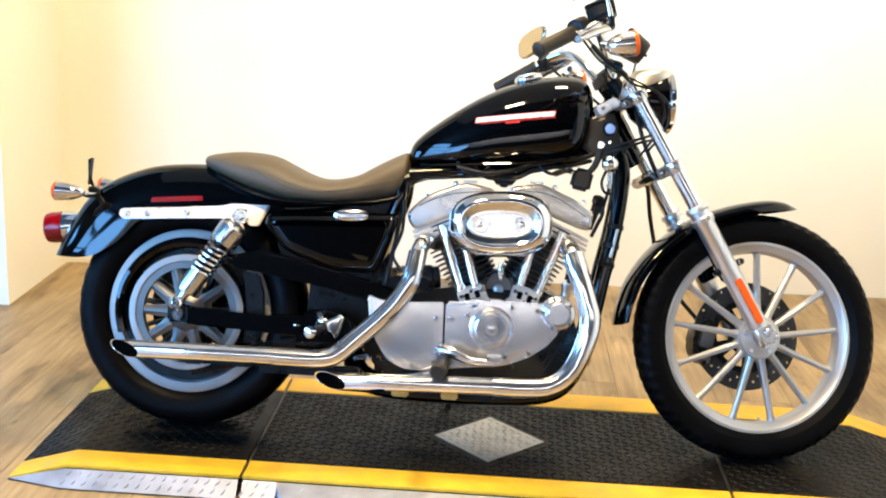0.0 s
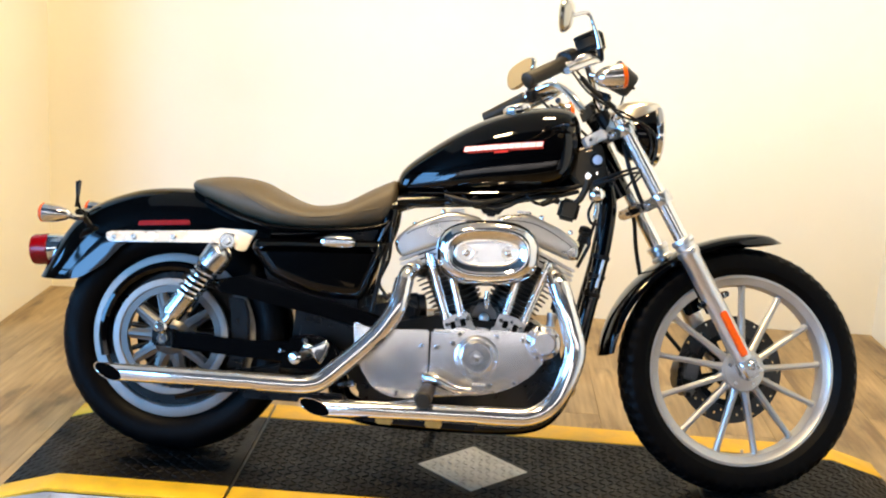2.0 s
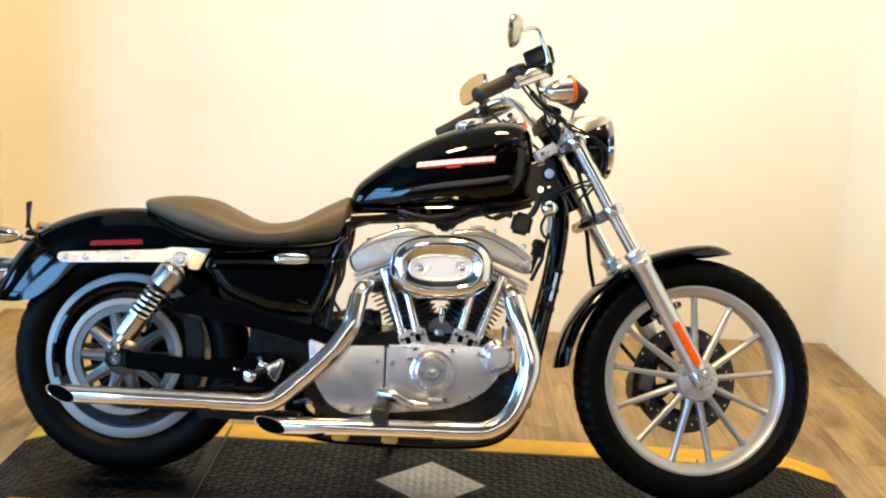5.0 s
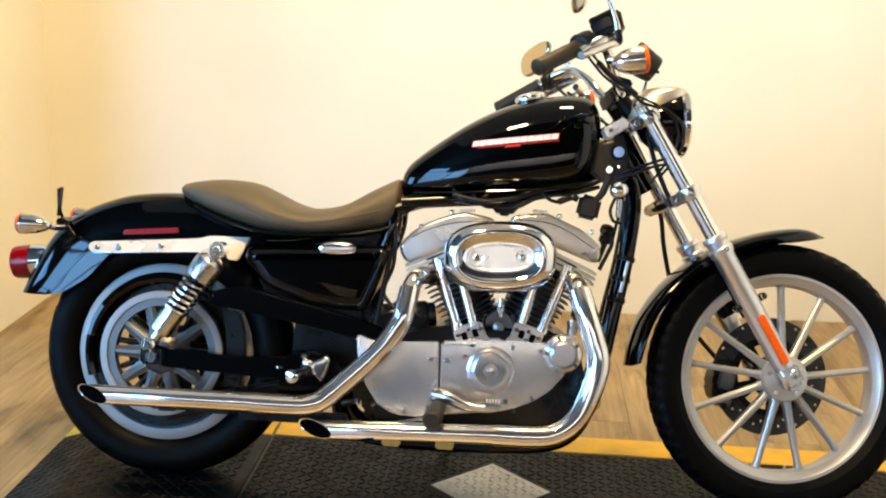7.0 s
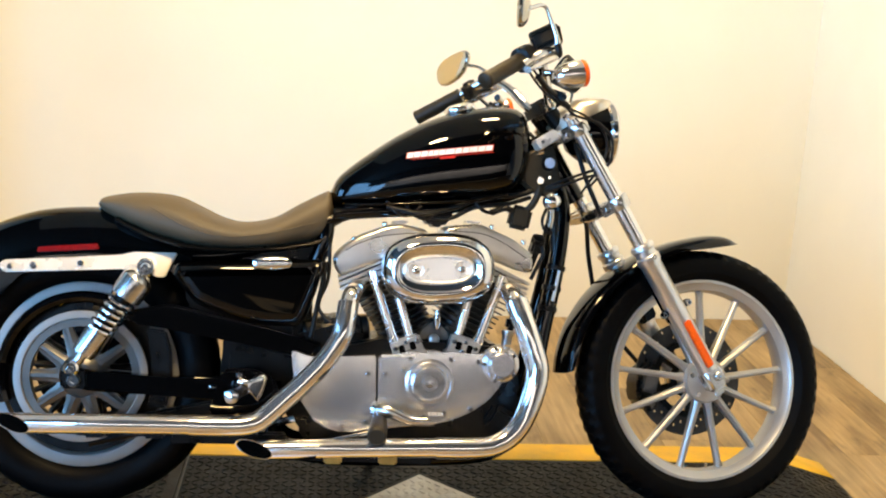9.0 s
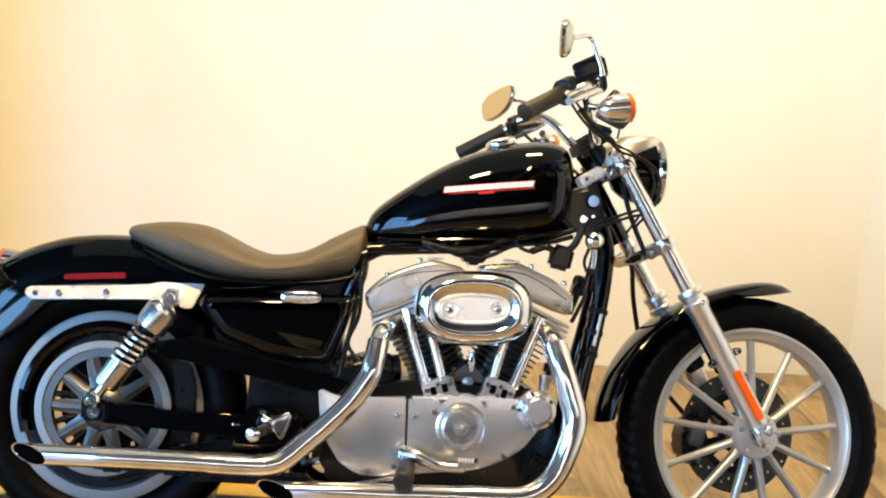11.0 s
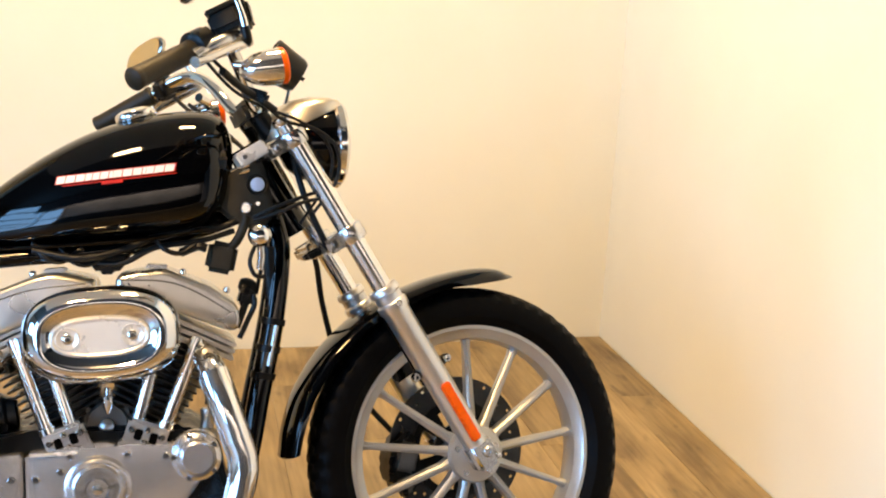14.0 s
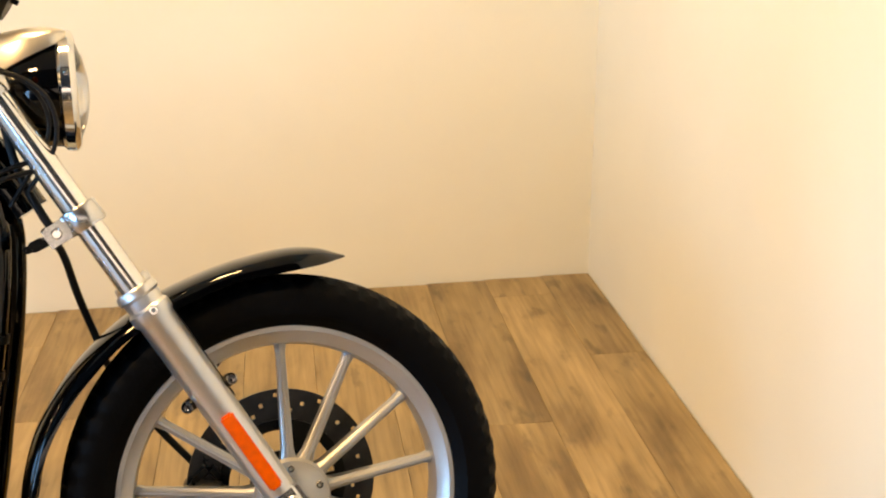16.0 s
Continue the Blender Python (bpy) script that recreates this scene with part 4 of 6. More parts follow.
switch = part("ignition_switch", lathe([(-0.03, 0), (-0.03, 0.019), (0.004, 0.019), (0.008, 0.016), (0.008, 0)], (1.092, -0.078, 0.855), (0, -1, 0), 28), SATIN, bike, "black ignition switch with a pale cap")
part("key_cap", lathe([(0, 0), (0, 0.0128), (0.004, 0.0128), (0.006, 0.010), (0.006, 0)], (1.092, -0.085, 0.855), (0, -1, 0), 24), BLUECAP, switch, "pale blue cap")
for dz in (0.0, 0.010):
    part("connector", tube([(1.045, -0.072, 0.869 + dz), (1.078, -0.076, 0.882 + dz)], 0.0045, 8), CHROME, neck)
for y in (-0.052, 0.052):
    tube_path = [(1.118, y * 0.5, 0.815), (1.135, y * 0.85, 0.735), (1.122, y * 1.1, 0.600), (1.095, y * 1.3, 0.460), (1.070, y * 1.4, 0.330), (1.030, y * 1.5, 0.200), (0.940, y * 1.6, 0.142), (0.70, y * 1.7, 0.132), (0.48, y * 1.4, 0.150), (0.44, y * 1.0, 0.26), (0.47, y * 1.0, 0.45), (0.545, y * 1.3, 0.62), (0.56, y * 1.2, 0.70)]
    part("frame_tube", tube(tube_path, 0.0205, 14), PAINT, bike, "black frame tube")
    part("frame_tube", tube([(0.10, y * 1.5, 0.600), (0.35, y * 1.5, 0.612), (0.545, y * 1.4, 0.690), (0.70, y * 0.9, 0.745)], 0.014, 12), PAINT, bike, "black rear frame tube")
part("frame_backbone", tube([(1.07, 0, 0.842), (0.86, 0, 0.770), (0.62, 0, 0.735), (0.50, 0, 0.66)], 0.030, 16), PAINT, bike, "black frame backbone")
part("frame_brace", tube([(1.115, -0.055, 0.74), (1.119, -0.057, 0.60), (1.105, -0.068, 0.50)], 0.012, 10), SATIN, bike)
regulator = part("regulator_box", block((1.028, -0.050, 0.720), (0.054, 0.036, 0.058), (0, 12, 0), 0.009, segments=3), GRIP, bike, "small dark electrical box")
part("regulator_face", block((1.028, -0.069, 0.721), (0.038, 0.006, 0.042), (0, 12, 0), 0.0025), GRIP, regulator)
part("hose", tube([(0.955, -0.07, 0.730), (0.985, -0.085, 0.742), (1.000, -0.085, 0.738)], 0.008, 8), CABLE, bike, "black rubber hose")
horn = part("chrome_fitting", lathe([(-0.01, 0), (-0.01, 0.020), (0.008, 0.022), (0.018, 0.016), (0.022, 0.006), (0.022, 0)], (1.094, -0.112, 0.762), (0, -1, 0.2), 24), CHROME, bike, "round chrome fitting on the frame")
part("stalk", tube([(1.108, -0.040, 0.770), (1.094, -0.106, 0.762)], 0.009, 10), SATIN, horn)
part("stem", tube([(1.096, -0.106, 0.752), (1.098, -0.100, 0.725), (1.096, -0.094, 0.700)], 0.007, 10), CHROME, horn)
coil = part("ignition_coil_bracket", block((1.074, -0.040, 0.650), (0.028, 0.05, 0.042), (0, 15, 0), 0.006), SATIN, bike, "small black bracket")
part("hose_stub", tube([(1.082, -0.056, 0.662), (1.088, -0.060, 0.635), (1.076, -0.060, 0.605), (1.060, -0.06, 0.57)], 0.005, 8), CABLE, coil)
part("breather_knob", ovoid_knob((1.075, -0.058, 0.667), 0.017), SATIN, coil, "black knurled cap")
part("breather_stem", tube([(1.075, -0.056, 0.652), (1.068, -0.056, 0.625), (1.055, -0.060, 0.590)], 0.007, 10), SATIN, coil)
part("bracket_arm", tube([(1.072, -0.076, 0.800), (1.066, -0.074, 0.775), (1.056, -0.066, 0.752), (1.044, -0.058, 0.738)], [0.009, 0.009, 0.009, 0.008], 10), GRIP, bike, "dark bracket arm")
part("wire_loop", tube([(1.090, -0.080, 0.748), (1.078, -0.088, 0.715), (1.086, -0.090, 0.690), (1.104, -0.086, 0.685)], 0.004, 8), CABLE, bike, "black wire loop")
for z in (0.60, 0.55, 0.50):
    part("clip", lathe([(-0.006, 0.0215), (-0.006, 0.0235), (0.006, 0.0235), (0.006, 0.0215)], (1.122 - (0.60 - z) * 0.19, -0.0572 - (0.60 - z) * 0.075, z), (0.19, 0.07, 1), 20, loop=True), SATIN, bike)
part("label_plate", tube([(1.128, -0.074, 0.600), (1.112, -0.082, 0.520)], 0.005, 8), CAST, bike, "pale label strip on the frame tube")

# headlight
HL = Vector((1.191, -0.032, 0.933))
headlight = part("headlight", lathe([(-0.060, 0), (-0.060, 0.020), (-0.045, 0.048), (-0.020, 0.066), (0.015, 0.076), (0.042, 0.079), (0.042, 0.070)], HL, (1, 0, 0.02), 40), PAINT, bike, "black headlight bucket with a chrome ring", TURN, 50)
part("ring", lathe([(0.036, 0.0795), (0.040, 0.084), (0.052, 0.0850), (0.058, 0.081), (0.060, 0.075), (0.054, 0.0745), (0.040, 0.075)], HL, (1, 0, 0.02), 48, loop=True), CHROME, headlight, "chrome headlight ring", TURN)
part("lens", lathe([(0.052, 0.077), (0.060, 0.068), (0.069, 0.046), (0.074, 0.022), (0.0755, 0)], HL, (1, 0, 0.02), 40), GLASS, headlight, "clear domed glass lens", TURN)
part("reflector", lathe([(0.050, 0.073), (0.030, 0.060), (0.005, 0.033), (-0.005, 0.012), (-0.005, 0)], HL, (1, 0, 0.02), 40), CHROME, headlight, "chrome reflector bowl", TURN)
for dz in (-0.018, 0.018):
    bolt(HL + Vector((0.046, -0.0835, dz)), 0.004, headlight, (0, -1, 0), 0.004, CHROME, TURN)
visor = bmesh.new()
rings = []
for x, w, zt, zs in ((1.112, 0.040, 0.970, 0.930), (1.134, 0.060, 0.999, 0.942), (1.162, 0.073, 1.015, 0.956), (1.194, 0.079, 1.021, 0.972), (1.226, 0.076, 1.021, 0.988), (1.244, 0.066, 1.017, 0.998), (1.251, 0.050, 1.010, 1.002)):
    ring = []
    for t in np.linspace(-math.pi / 2, math.pi / 2, 15):
        c, s = math.cos(t), math.sin(t)
        ring.append((x - 0.007, -0.018 + w * math.copysign(abs(s) ** 0.75, s), zs + (zt - zs) * abs(c) ** 0.5))
    rings.append(ring + [(x - 0.007, -0.018, zs - 0.002)])
skin(visor, rings)
part("headlight_mount", visor, VISOR, bike, "polished headlight mount over the lamp", TURN, 50)

# handlebar and controls
part("riser", tube([(1.118, -0.042, 0.945), (1.088, -0.042, 0.985)], 0.020, 16), SATIN, bike, "black handlebar riser", TURN)
part("riser", tube([(1.118, 0.042, 0.945), (1.088, 0.042, 0.985)], 0.020, 16), SATIN, bike, "black handlebar riser", TURN)
part("bar_clamp", block((1.084, 0, 0.994), (0.050, 0.135, 0.046), (0, -25, 0), 0.010), SATIN, bike, "black handlebar clamp", TURN)
half_bar = [(1.084, 0.0, 0.992), (1.082, 0.050, 0.992), (1.064, 0.082, 1.010), (1.036, 0.125, 1.056), (1.005, 0.175, 1.084), (0.968, 0.220, 1.076), (0.938, 0.252, 1.056), (0.842, 0.318, 1.002)]
handlebar = part("handlebar", tube([(x, -y, z) for x, y, z in half_bar[:0:-1]] + half_bar, 0.0120, 14), CHROME, bike, "chrome handlebar", BARS)
GRIP_IN, GRIP_OUT = Vector((0.938, 0.252, 1.056)), Vector((0.838, 0.321, 0.999))
for s in (-1, 1):
    def at(x, y, z):
        return Vector((x, s * y, z))
    a, b = at(*GRIP_IN), at(*GRIP_OUT)
    if s < 0:
        b += Vector((-0.003, 0, -0.007))
    d = (b - a).normalized()
    L = (b - a).length
    prof = [(0, 0.012), (0, 0.0185), (0.006, 0.0195)]
    for k in range(11):
        f = 0.010 + k * (L - 0.022) / 10
        prof += [(f, 0.0179), (f + 0.004, 0.0182)]
    prof += [(L - 0.006, 0.0186), (L + 0.001, 0.0190), (L + 0.003, 0.0175), (L + 0.003, 0)]
    part("grip", lathe(prof, a, d, 24), GRIP, handlebar, "black rubber grip", BARS, 60)
    sw = a - d * 0.030
    part("switch_housing", block(sw, (0.050, 0.036, 0.046), (0, -28, s * 34), 0.010, segments=3), PLASTIC, handlebar, "black switch housing", BARS)
    pivot = at(0.985, 0.230, 1.072)
    part("lever_perch", tube([at(0.936, 0.268, 1.040), at(0.955, 0.264, 1.054), at(0.985, 0.252, 1.071), at(1.018, 0.236, 1.081)], [0.015, 0.012, 0.016, 0.015], 14), POLISHED, handlebar, "polished lever perch", BARS)
    part("lever", tube([at(1.035, 0.205, 1.082), at(1.025, 0.245, 1.076), at(0.995, 0.275, 1.058), at(0.945, 0.315, 1.030), at(0.925, 0.335, 1.020)], [0.009, 0.011, 0.009, 0.007, 0.009], 10), POLISHED, handlebar, "polished hand lever", BARS)
    if s < 0:
        part("master_cylinder", block(at(0.992, 0.240, 1.108), (0.054, 0.042, 0.036), (0, -25, s * 20), 0.007), PLASTIC, handlebar, "black brake fluid reservoir", BARS)
        part("reservoir_lid", block(at(0.985, 0.240, 1.127), (0.056, 0.046, 0.007), (0, -25, s * 20), 0.003), GRIP, handlebar, "black reservoir lid", BARS)
        part("reservoir_end", block(at(1.025, 0.240, 1.121), (0.020, 0.046, 0.044), (0, -14, s * 20), 0.005), SATIN, handlebar, "", BARS)
        part("mirror_boss", tube([at(1.024, 0.236, 1.078), at(1.023, 0.262, 1.074), at(1.018, 0.265, 1.096)], 0.0085, 12), SATIN, handlebar, "", BARS)
        part("throttle_drum", lathe([(-0.020, 0), (-0.020, 0.022), (-0.014, 0.029), (0.016, 0.029), (0.021, 0.022), (0.021, 0)], a - d * 0.014, d, 24), SATIN, handlebar, "black throttle drum", BARS)
    # turn signal: a chrome bullet with an amber lens to the front
    c = at(1.054, 0.262, 1.030) if s < 0 else at(1.048, 0.262, 1.022)
    nose = (1, 0, 0.20)
    signal = part("turn_signal", lathe([(-0.045, 0), (-0.044, 0.007), (-0.038, 0.0150), (-0.026, 0.0230), (-0.010, 0.0283), (0.008, 0.0303), (0.022, 0.0305), (0.022, 0)], c, nose, 32), PIPE, bike, "chrome bullet turn signal", BARS, 50)
    part("lens", lathe([(0.022, 0.0305), (0.030, 0.0305), (0.033, 0.028), (0.0345, 0.014), (0.035, 0)], c, nose, 32), AMBER, signal, "amber lens", BARS)
    part("stem", tube([c + Vector((0, -s * 0.02, 0.01)), at(1.040, 0.215, 1.040), at(1.020, 0.190, 1.045)], 0.009, 10), CHROME, signal, "", BARS)
    # mirror
    root = at(1.032, 0.216, 1.088)
    bend = [root, at(1.012, 0.224, 1.104), at(0.988, 0.250, 1.132), at(0.962, 0.285, 1.143), at(0.945, 0.302, 1.143)]
    if s < 0:
        bend = [at(1.020, 0.264, 1.080), at(1.015, 0.266, 1.110), at(0.996, 0.266, 1.160), at(0.989, 0.266, 1.176), at(0.974, 0.270, 1.179), at(0.948, 0.282, 1.168), at(0.930, 0.290, 1.163)]
    mirror = part("mirror_stem", tube(bend, [0.0075, 0.0065] + [0.005] * (len(bend) - 2), 10, steps=5), CHROME, bike, "chrome mirror stem with a teardrop mirror", BARS)
    face = (Vector((-0.93, 0.36, 0.05)) if s < 0 else Vector((-0.90, -0.44, 0.05))).normalized()
    side = Vector((0, 0, 1)).cross(face).normalized()
    upv = face.cross(side)
    mc = at(0.920, 0.296, 1.162) if s < 0 else at(0.931, 0.318, 1.137)
    outline = []
    for k in range(32):
        t = 2 * math.pi * k / 32
        u, v = (math.copysign(abs(q) ** 0.78, q) for q in (math.cos(t), math.sin(t)))
        wide = (0.058 if s < 0 else 0.062) * (1 + 0.16 * v)
        outline.append((s * u * wide, (0.043 if s < 0 else 0.039) * v + 0.016 * u))
    bm = bmesh.new()
    skin(bm, [[mc - face * dd + side * (u * g) + upv * (v * g) for u, v in outline] for dd, g in ((-0.004, 0.94), (0.0, 1.0), (0.008, 0.97), (0.017, 0.72), (0.021, 0.3))])
    part("mirror_shell", bm, SHELL, mirror, "chrome teardrop mirror shell", BARS, 50)
    bm = bmesh.new()
    skin(bm, [[mc + face * dd + side * (u * g) + upv * (v * g) for u, v in outline] for dd, g in ((0.0035, 0.90), (0.0048, 0.90))])
    part("mirror_glass", bm, MIRRORGLASS, mirror, "mirror glass", BARS)
# speedometer
GA = Vector((1.147, 0, 1.080))
gd = Vector((-0.86, 0, 0.50)).normalized()
gauge = part("speedometer", lathe([(-0.036, 0), (-0.036, 0.030), (-0.030, 0.034), (0.020, 0.040), (0.030, 0.041), (0.033, 0.038), (0.030, 0.036)], GA, gd, 36), PLASTIC, bike, "black speedometer cup", BARS)
part("gauge_glass", lathe([(0.029, 0.037), (0.031, 0.030), (0.032, 0)], GA, gd, 32), GLASS, gauge, "", BARS)
part("dial", lathe([(0.024, 0.037), (0.024, 0)], GA, gd, 32), SATIN, gauge, "black dial", BARS)
part("gauge_stem", tube([(1.158, 0.0, 1.040), (1.150, 0.0, 1.010), (1.125, 0.0, 0.975)], 0.0045, 10), CHROME, gauge, "", BARS)
part("reset_knob", tube([GA + Vector((0.024, 0, -0.014)), GA + Vector((0.040, 0, -0.022))], 0.0040, 10), SATIN, gauge, "", BARS)

# cables and hoses
for pts, r, m in (
        ([(0.960, -0.235, 1.055), (1.000, -0.200, 1.030), (1.060, -0.150, 1.000), (1.120, -0.110, 0.965), (1.185, -0.100, 0.950), (1.222, -0.100, 0.915), (1.224, -0.085, 0.860), (1.185, -0.06, 0.80)], 0.0032, BARS),
        ([(0.955, -0.230, 1.048), (1.010, -0.190, 1.005), (1.075, -0.130, 0.985), (1.150, -0.105, 0.965), (1.205, -0.090, 0.930), (1.215, -0.075, 0.870), (1.160, -0.06, 0.78)], 0.0030, BARS),
        ([(0.990, -0.215, 1.030), (1.025, -0.180, 1.012), (1.062, -0.150, 0.998), (1.100, -0.125, 0.980)], 0.0070, BARS),
        ([(0.975, 0.210, 1.045), (1.020, 0.150, 0.990), (1.080, 0.090, 0.940), (1.120, 0.060, 0.880)], 0.0042, BARS),
        ([(1.000, 0.190, 1.030), (1.060, 0.130, 0.970), (1.110, 0.080, 0.900), (1.130, 0.05, 0.80), (1.10, 0.05, 0.65)], 0.0042, BARS),
        ([(1.085, -0.085, 0.795), (1.120, -0.100, 0.812), (1.170, -0.110, 0.832), (1.200, -0.100, 0.842)], 0.0036, None),
        ([(1.085, -0.090, 0.790), (1.125, -0.106, 0.803), (1.172, -0.114, 0.822), (1.205, -0.100, 0.830)], 0.0036, None),
        ([(1.150, -0.07, 0.90), (1.165, -0.085, 0.83), (1.190, -0.085, 0.77), (1.215, -0.08, 0.725)], 0.006, TURN),
        ([(1.192, -0.01, 0.740), (1.214, 0.015, 0.705), (1.231, 0.045, 0.640), (1.252, 0.070, 0.575), (1.275, 0.090, 0.510), (1.33, 0.095, 0.43), (1.385, 0.08, 0.365)], 0.0058, TURN),
        ([(0.700, -0.090, 0.735), (0.780, -0.105, 0.722), (0.850, -0.100, 0.735), (0.930, -0.090, 0.765), (1.020, -0.080, 0.775), (1.060, -0.07, 0.79)], 0.0065, None),
        ([(0.780, -0.080, 0.715), (0.850, -0.090, 0.712), (0.910, -0.095, 0.740), (0.990, -0.085, 0.752), (1.05, -0.07, 0.77)], 0.0055, None),
        ([(0.560, -0.120, 0.600), (0.552, -0.125, 0.540), (0.540, -0.120, 0.480), (0.530, -0.115, 0.420)], 0.006, None),
        ([(0.568, -0.110, 0.640), (0.566, -0.115, 0.560), (0.545, -0.118, 0.500), (0.560, -0.125, 0.470), (0.575, -0.13, 0.458)], 0.0045, None)):
    part("cable", tube(pts, r, 10), CABLE, bike, "black cable", m)
part("cable_clip", block((1.060, -0.150, 1.003), (0.05, 0.018, 0.020), (0, 18, -35), 0.005), SATIN, bike, "black cable clip", BARS)

# engine
engine = group_part("engine", bike, "silver V-twin engine with chrome covers")
part("crankcase", prism([(0.50, 0.20), (0.54, 0.155), (0.95, 0.15), (1.02, 0.20), (1.04, 0.30), (1.02, 0.38), (0.96, 0.42), (0.70, 0.42), (0.56, 0.40), (0.50, 0.34)], -0.105, 0.125, 0.012), SATIN, engine, "black crankcase")
part("gearbox", prism([(0.46, 0.23), (0.60, 0.20), (0.66, 0.44), (0.60, 0.47), (0.50, 0.44)], -0.09, 0.10, 0.015), SATIN, engine, "black gearbox")
part("sprocket_cover", pillow(prism([(0.493, 0.322), (0.486, 0.386), (0.492, 0.390), (0.535, 0.373), (0.6855, 0.383), (0.6885, 0.206), (0.640, 0.200), (0.600, 0.201), (0.572, 0.209), (0.540, 0.228), (0.515, 0.268), (0.502, 0.300)], -0.134, -0.09, 0.006, segments=4), (0.004, 0.0006)), BRUSHED, engine, "brushed aluminium sprocket cover")
gear_outline = [(0.690, 0.385), (0.765, 0.388), (0.790, 0.398), (0.835, 0.398), (0.860, 0.388), (0.925, 0.392), (0.955, 0.398), (0.985, 0.385), (1.000, 0.350), (0.985, 0.318), (0.955, 0.280), (0.915, 0.252), (0.870, 0.232), (0.820, 0.222), (0.693, 0.208)]
gear_cover = part("gear_cover", pillow(prism(gear_outline, -0.138, -0.09, 0.007, segments=4), (0.012, 0.0008), (0.020, 0.0014)), BRUSHED, engine, "brushed aluminium gear cover")
for x, z in ((0.708, 0.340), (0.765, 0.378), (0.750, 0.352), (0.862, 0.378), (0.928, 0.373), (0.912, 0.262), (0.800, 0.240), (0.850, 0.250)):
    bolt((x, -0.140, z), 0.0065, gear_cover, h=0.005)
for x, z in ((0.668, 0.340), (0.610, 0.215), (0.665, 0.225)):
    bolt((x, -0.135, z), 0.0065, gear_cover, h=0.005)
cam_cover = part("cam_cover", lathe([(0, 0), (0, 0.0465), (0.010, 0.0465), (0.014, 0.0435), (0.016, 0.039), (0.013, 0.0365), (0.013, 0.020), (0.016, 0.018), (0.016, 0)], (0.812, -0.138, 0.321), (0, -1, 0), 48), BRUSHED, engine, "round brushed timing cover", angle=18)
for r in (0.031, 0.023):
    part("raised_ring", lathe([(0.0125, r), (0.0155, r), (0.0155, r - 0.003), (0.0125, r - 0.003)], (0.812, -0.138, 0.321), (0, -1, 0), 40, loop=True), POLISHED, cam_cover)
for k in range(4):
    a = radians(45 * 2 * k + 8)
    part("raised_bar", block((0.812 + 0.023 * math.cos(a), -0.153, 0.321 + 0.023 * math.sin(a)), (0.028, 0.003, 0.004), (0, -math.degrees(a), 0), 0.001), POLISHED, cam_cover)
ign_cover = part("ignition_cover", lathe([(0, 0), (0, 0.046), (0.018, 0.046), (0.026, 0.043), (0.030, 0.036), (0.032, 0.034), (0.044, 0.030), (0.047, 0.026), (0.047, 0)], (0.980, -0.118, 0.369), (0.05, -1, 0.02), 40), BRUSHED, engine, "brushed round end cover", angle=18)
for k in range(5):
    a = radians(35 + 72 * k)
    bolt((0.980 + 0.039 * math.cos(a), -0.146, 0.369 + 0.039 * math.sin(a)), 0.0055, ign_cover, h=0.004)
part("raised_hub", lathe([(0.014, 0), (0.014, 0.010), (0.019, 0.009), (0.020, 0)], (0.812, -0.138, 0.321), (0, -1, 0), 24), POLISHED, cam_cover)
part("cover_boss", lathe([(0, 0.048), (0, 0.058), (0.004, 0.057), (0.006, 0.052), (0.004, 0.048)], (0.812, -0.138, 0.321), (0, -1, 0), 48, loop=True), BRUSHED, gear_cover)
part("top_ledge", block((0.738, -0.1415, 0.383), (0.080, 0.006, 0.006), (0, -2, 0), 0.002), BRIGHT, gear_cover)
part("sensor_stub", lathe([(0, 0.012), (0.020, 0.012), (0.024, 0.015), (0.034, 0.015), (0.034, 0)], (1.000, -0.09, 0.412), (0.1, 0, 1), 16), CAST, engine)
part("sensor_plug", block((1.010, -0.095, 0.464), (0.026, 0.034, 0.034), (0, 10, 0), 0.007), SATIN, engine, "black plug")
part("oil_filter", lathe([(-0.05, 0), (-0.05, 0.038), (0.030, 0.038), (0.036, 0.030), (0.036, 0)], (1.045, -0.02, 0.262), (1, 0, 0), 28), PAINT, engine, "black oil filter")
part("oil_pump", block((0.985, -0.105, 0.235), (0.06, 0.05, 0.06), (0, 30, 0), 0.012), SATIN, engine, "black oil pump housing")

def smooth_outline(points, cut=0.009):
    """Rounds the corners of an outline."""
    p = [Vector(q) for q in points]
    out = []
    for k in range(len(p)):
        a, b, c = p[k - 1], p[k], p[(k + 1) % len(p)]
        u, v = a - b, c - b
        da, dc = min(cut, u.length * 0.4), min(cut, v.length * 0.4)
        s0, s1 = b + u.normalized() * da, b + v.normalized() * dc
        out += [tuple(s0), tuple((s0 + s1 + 2 * b) / 4), tuple(s1)]
    return out


V0 = Vector((0.822, 0, 0.300))


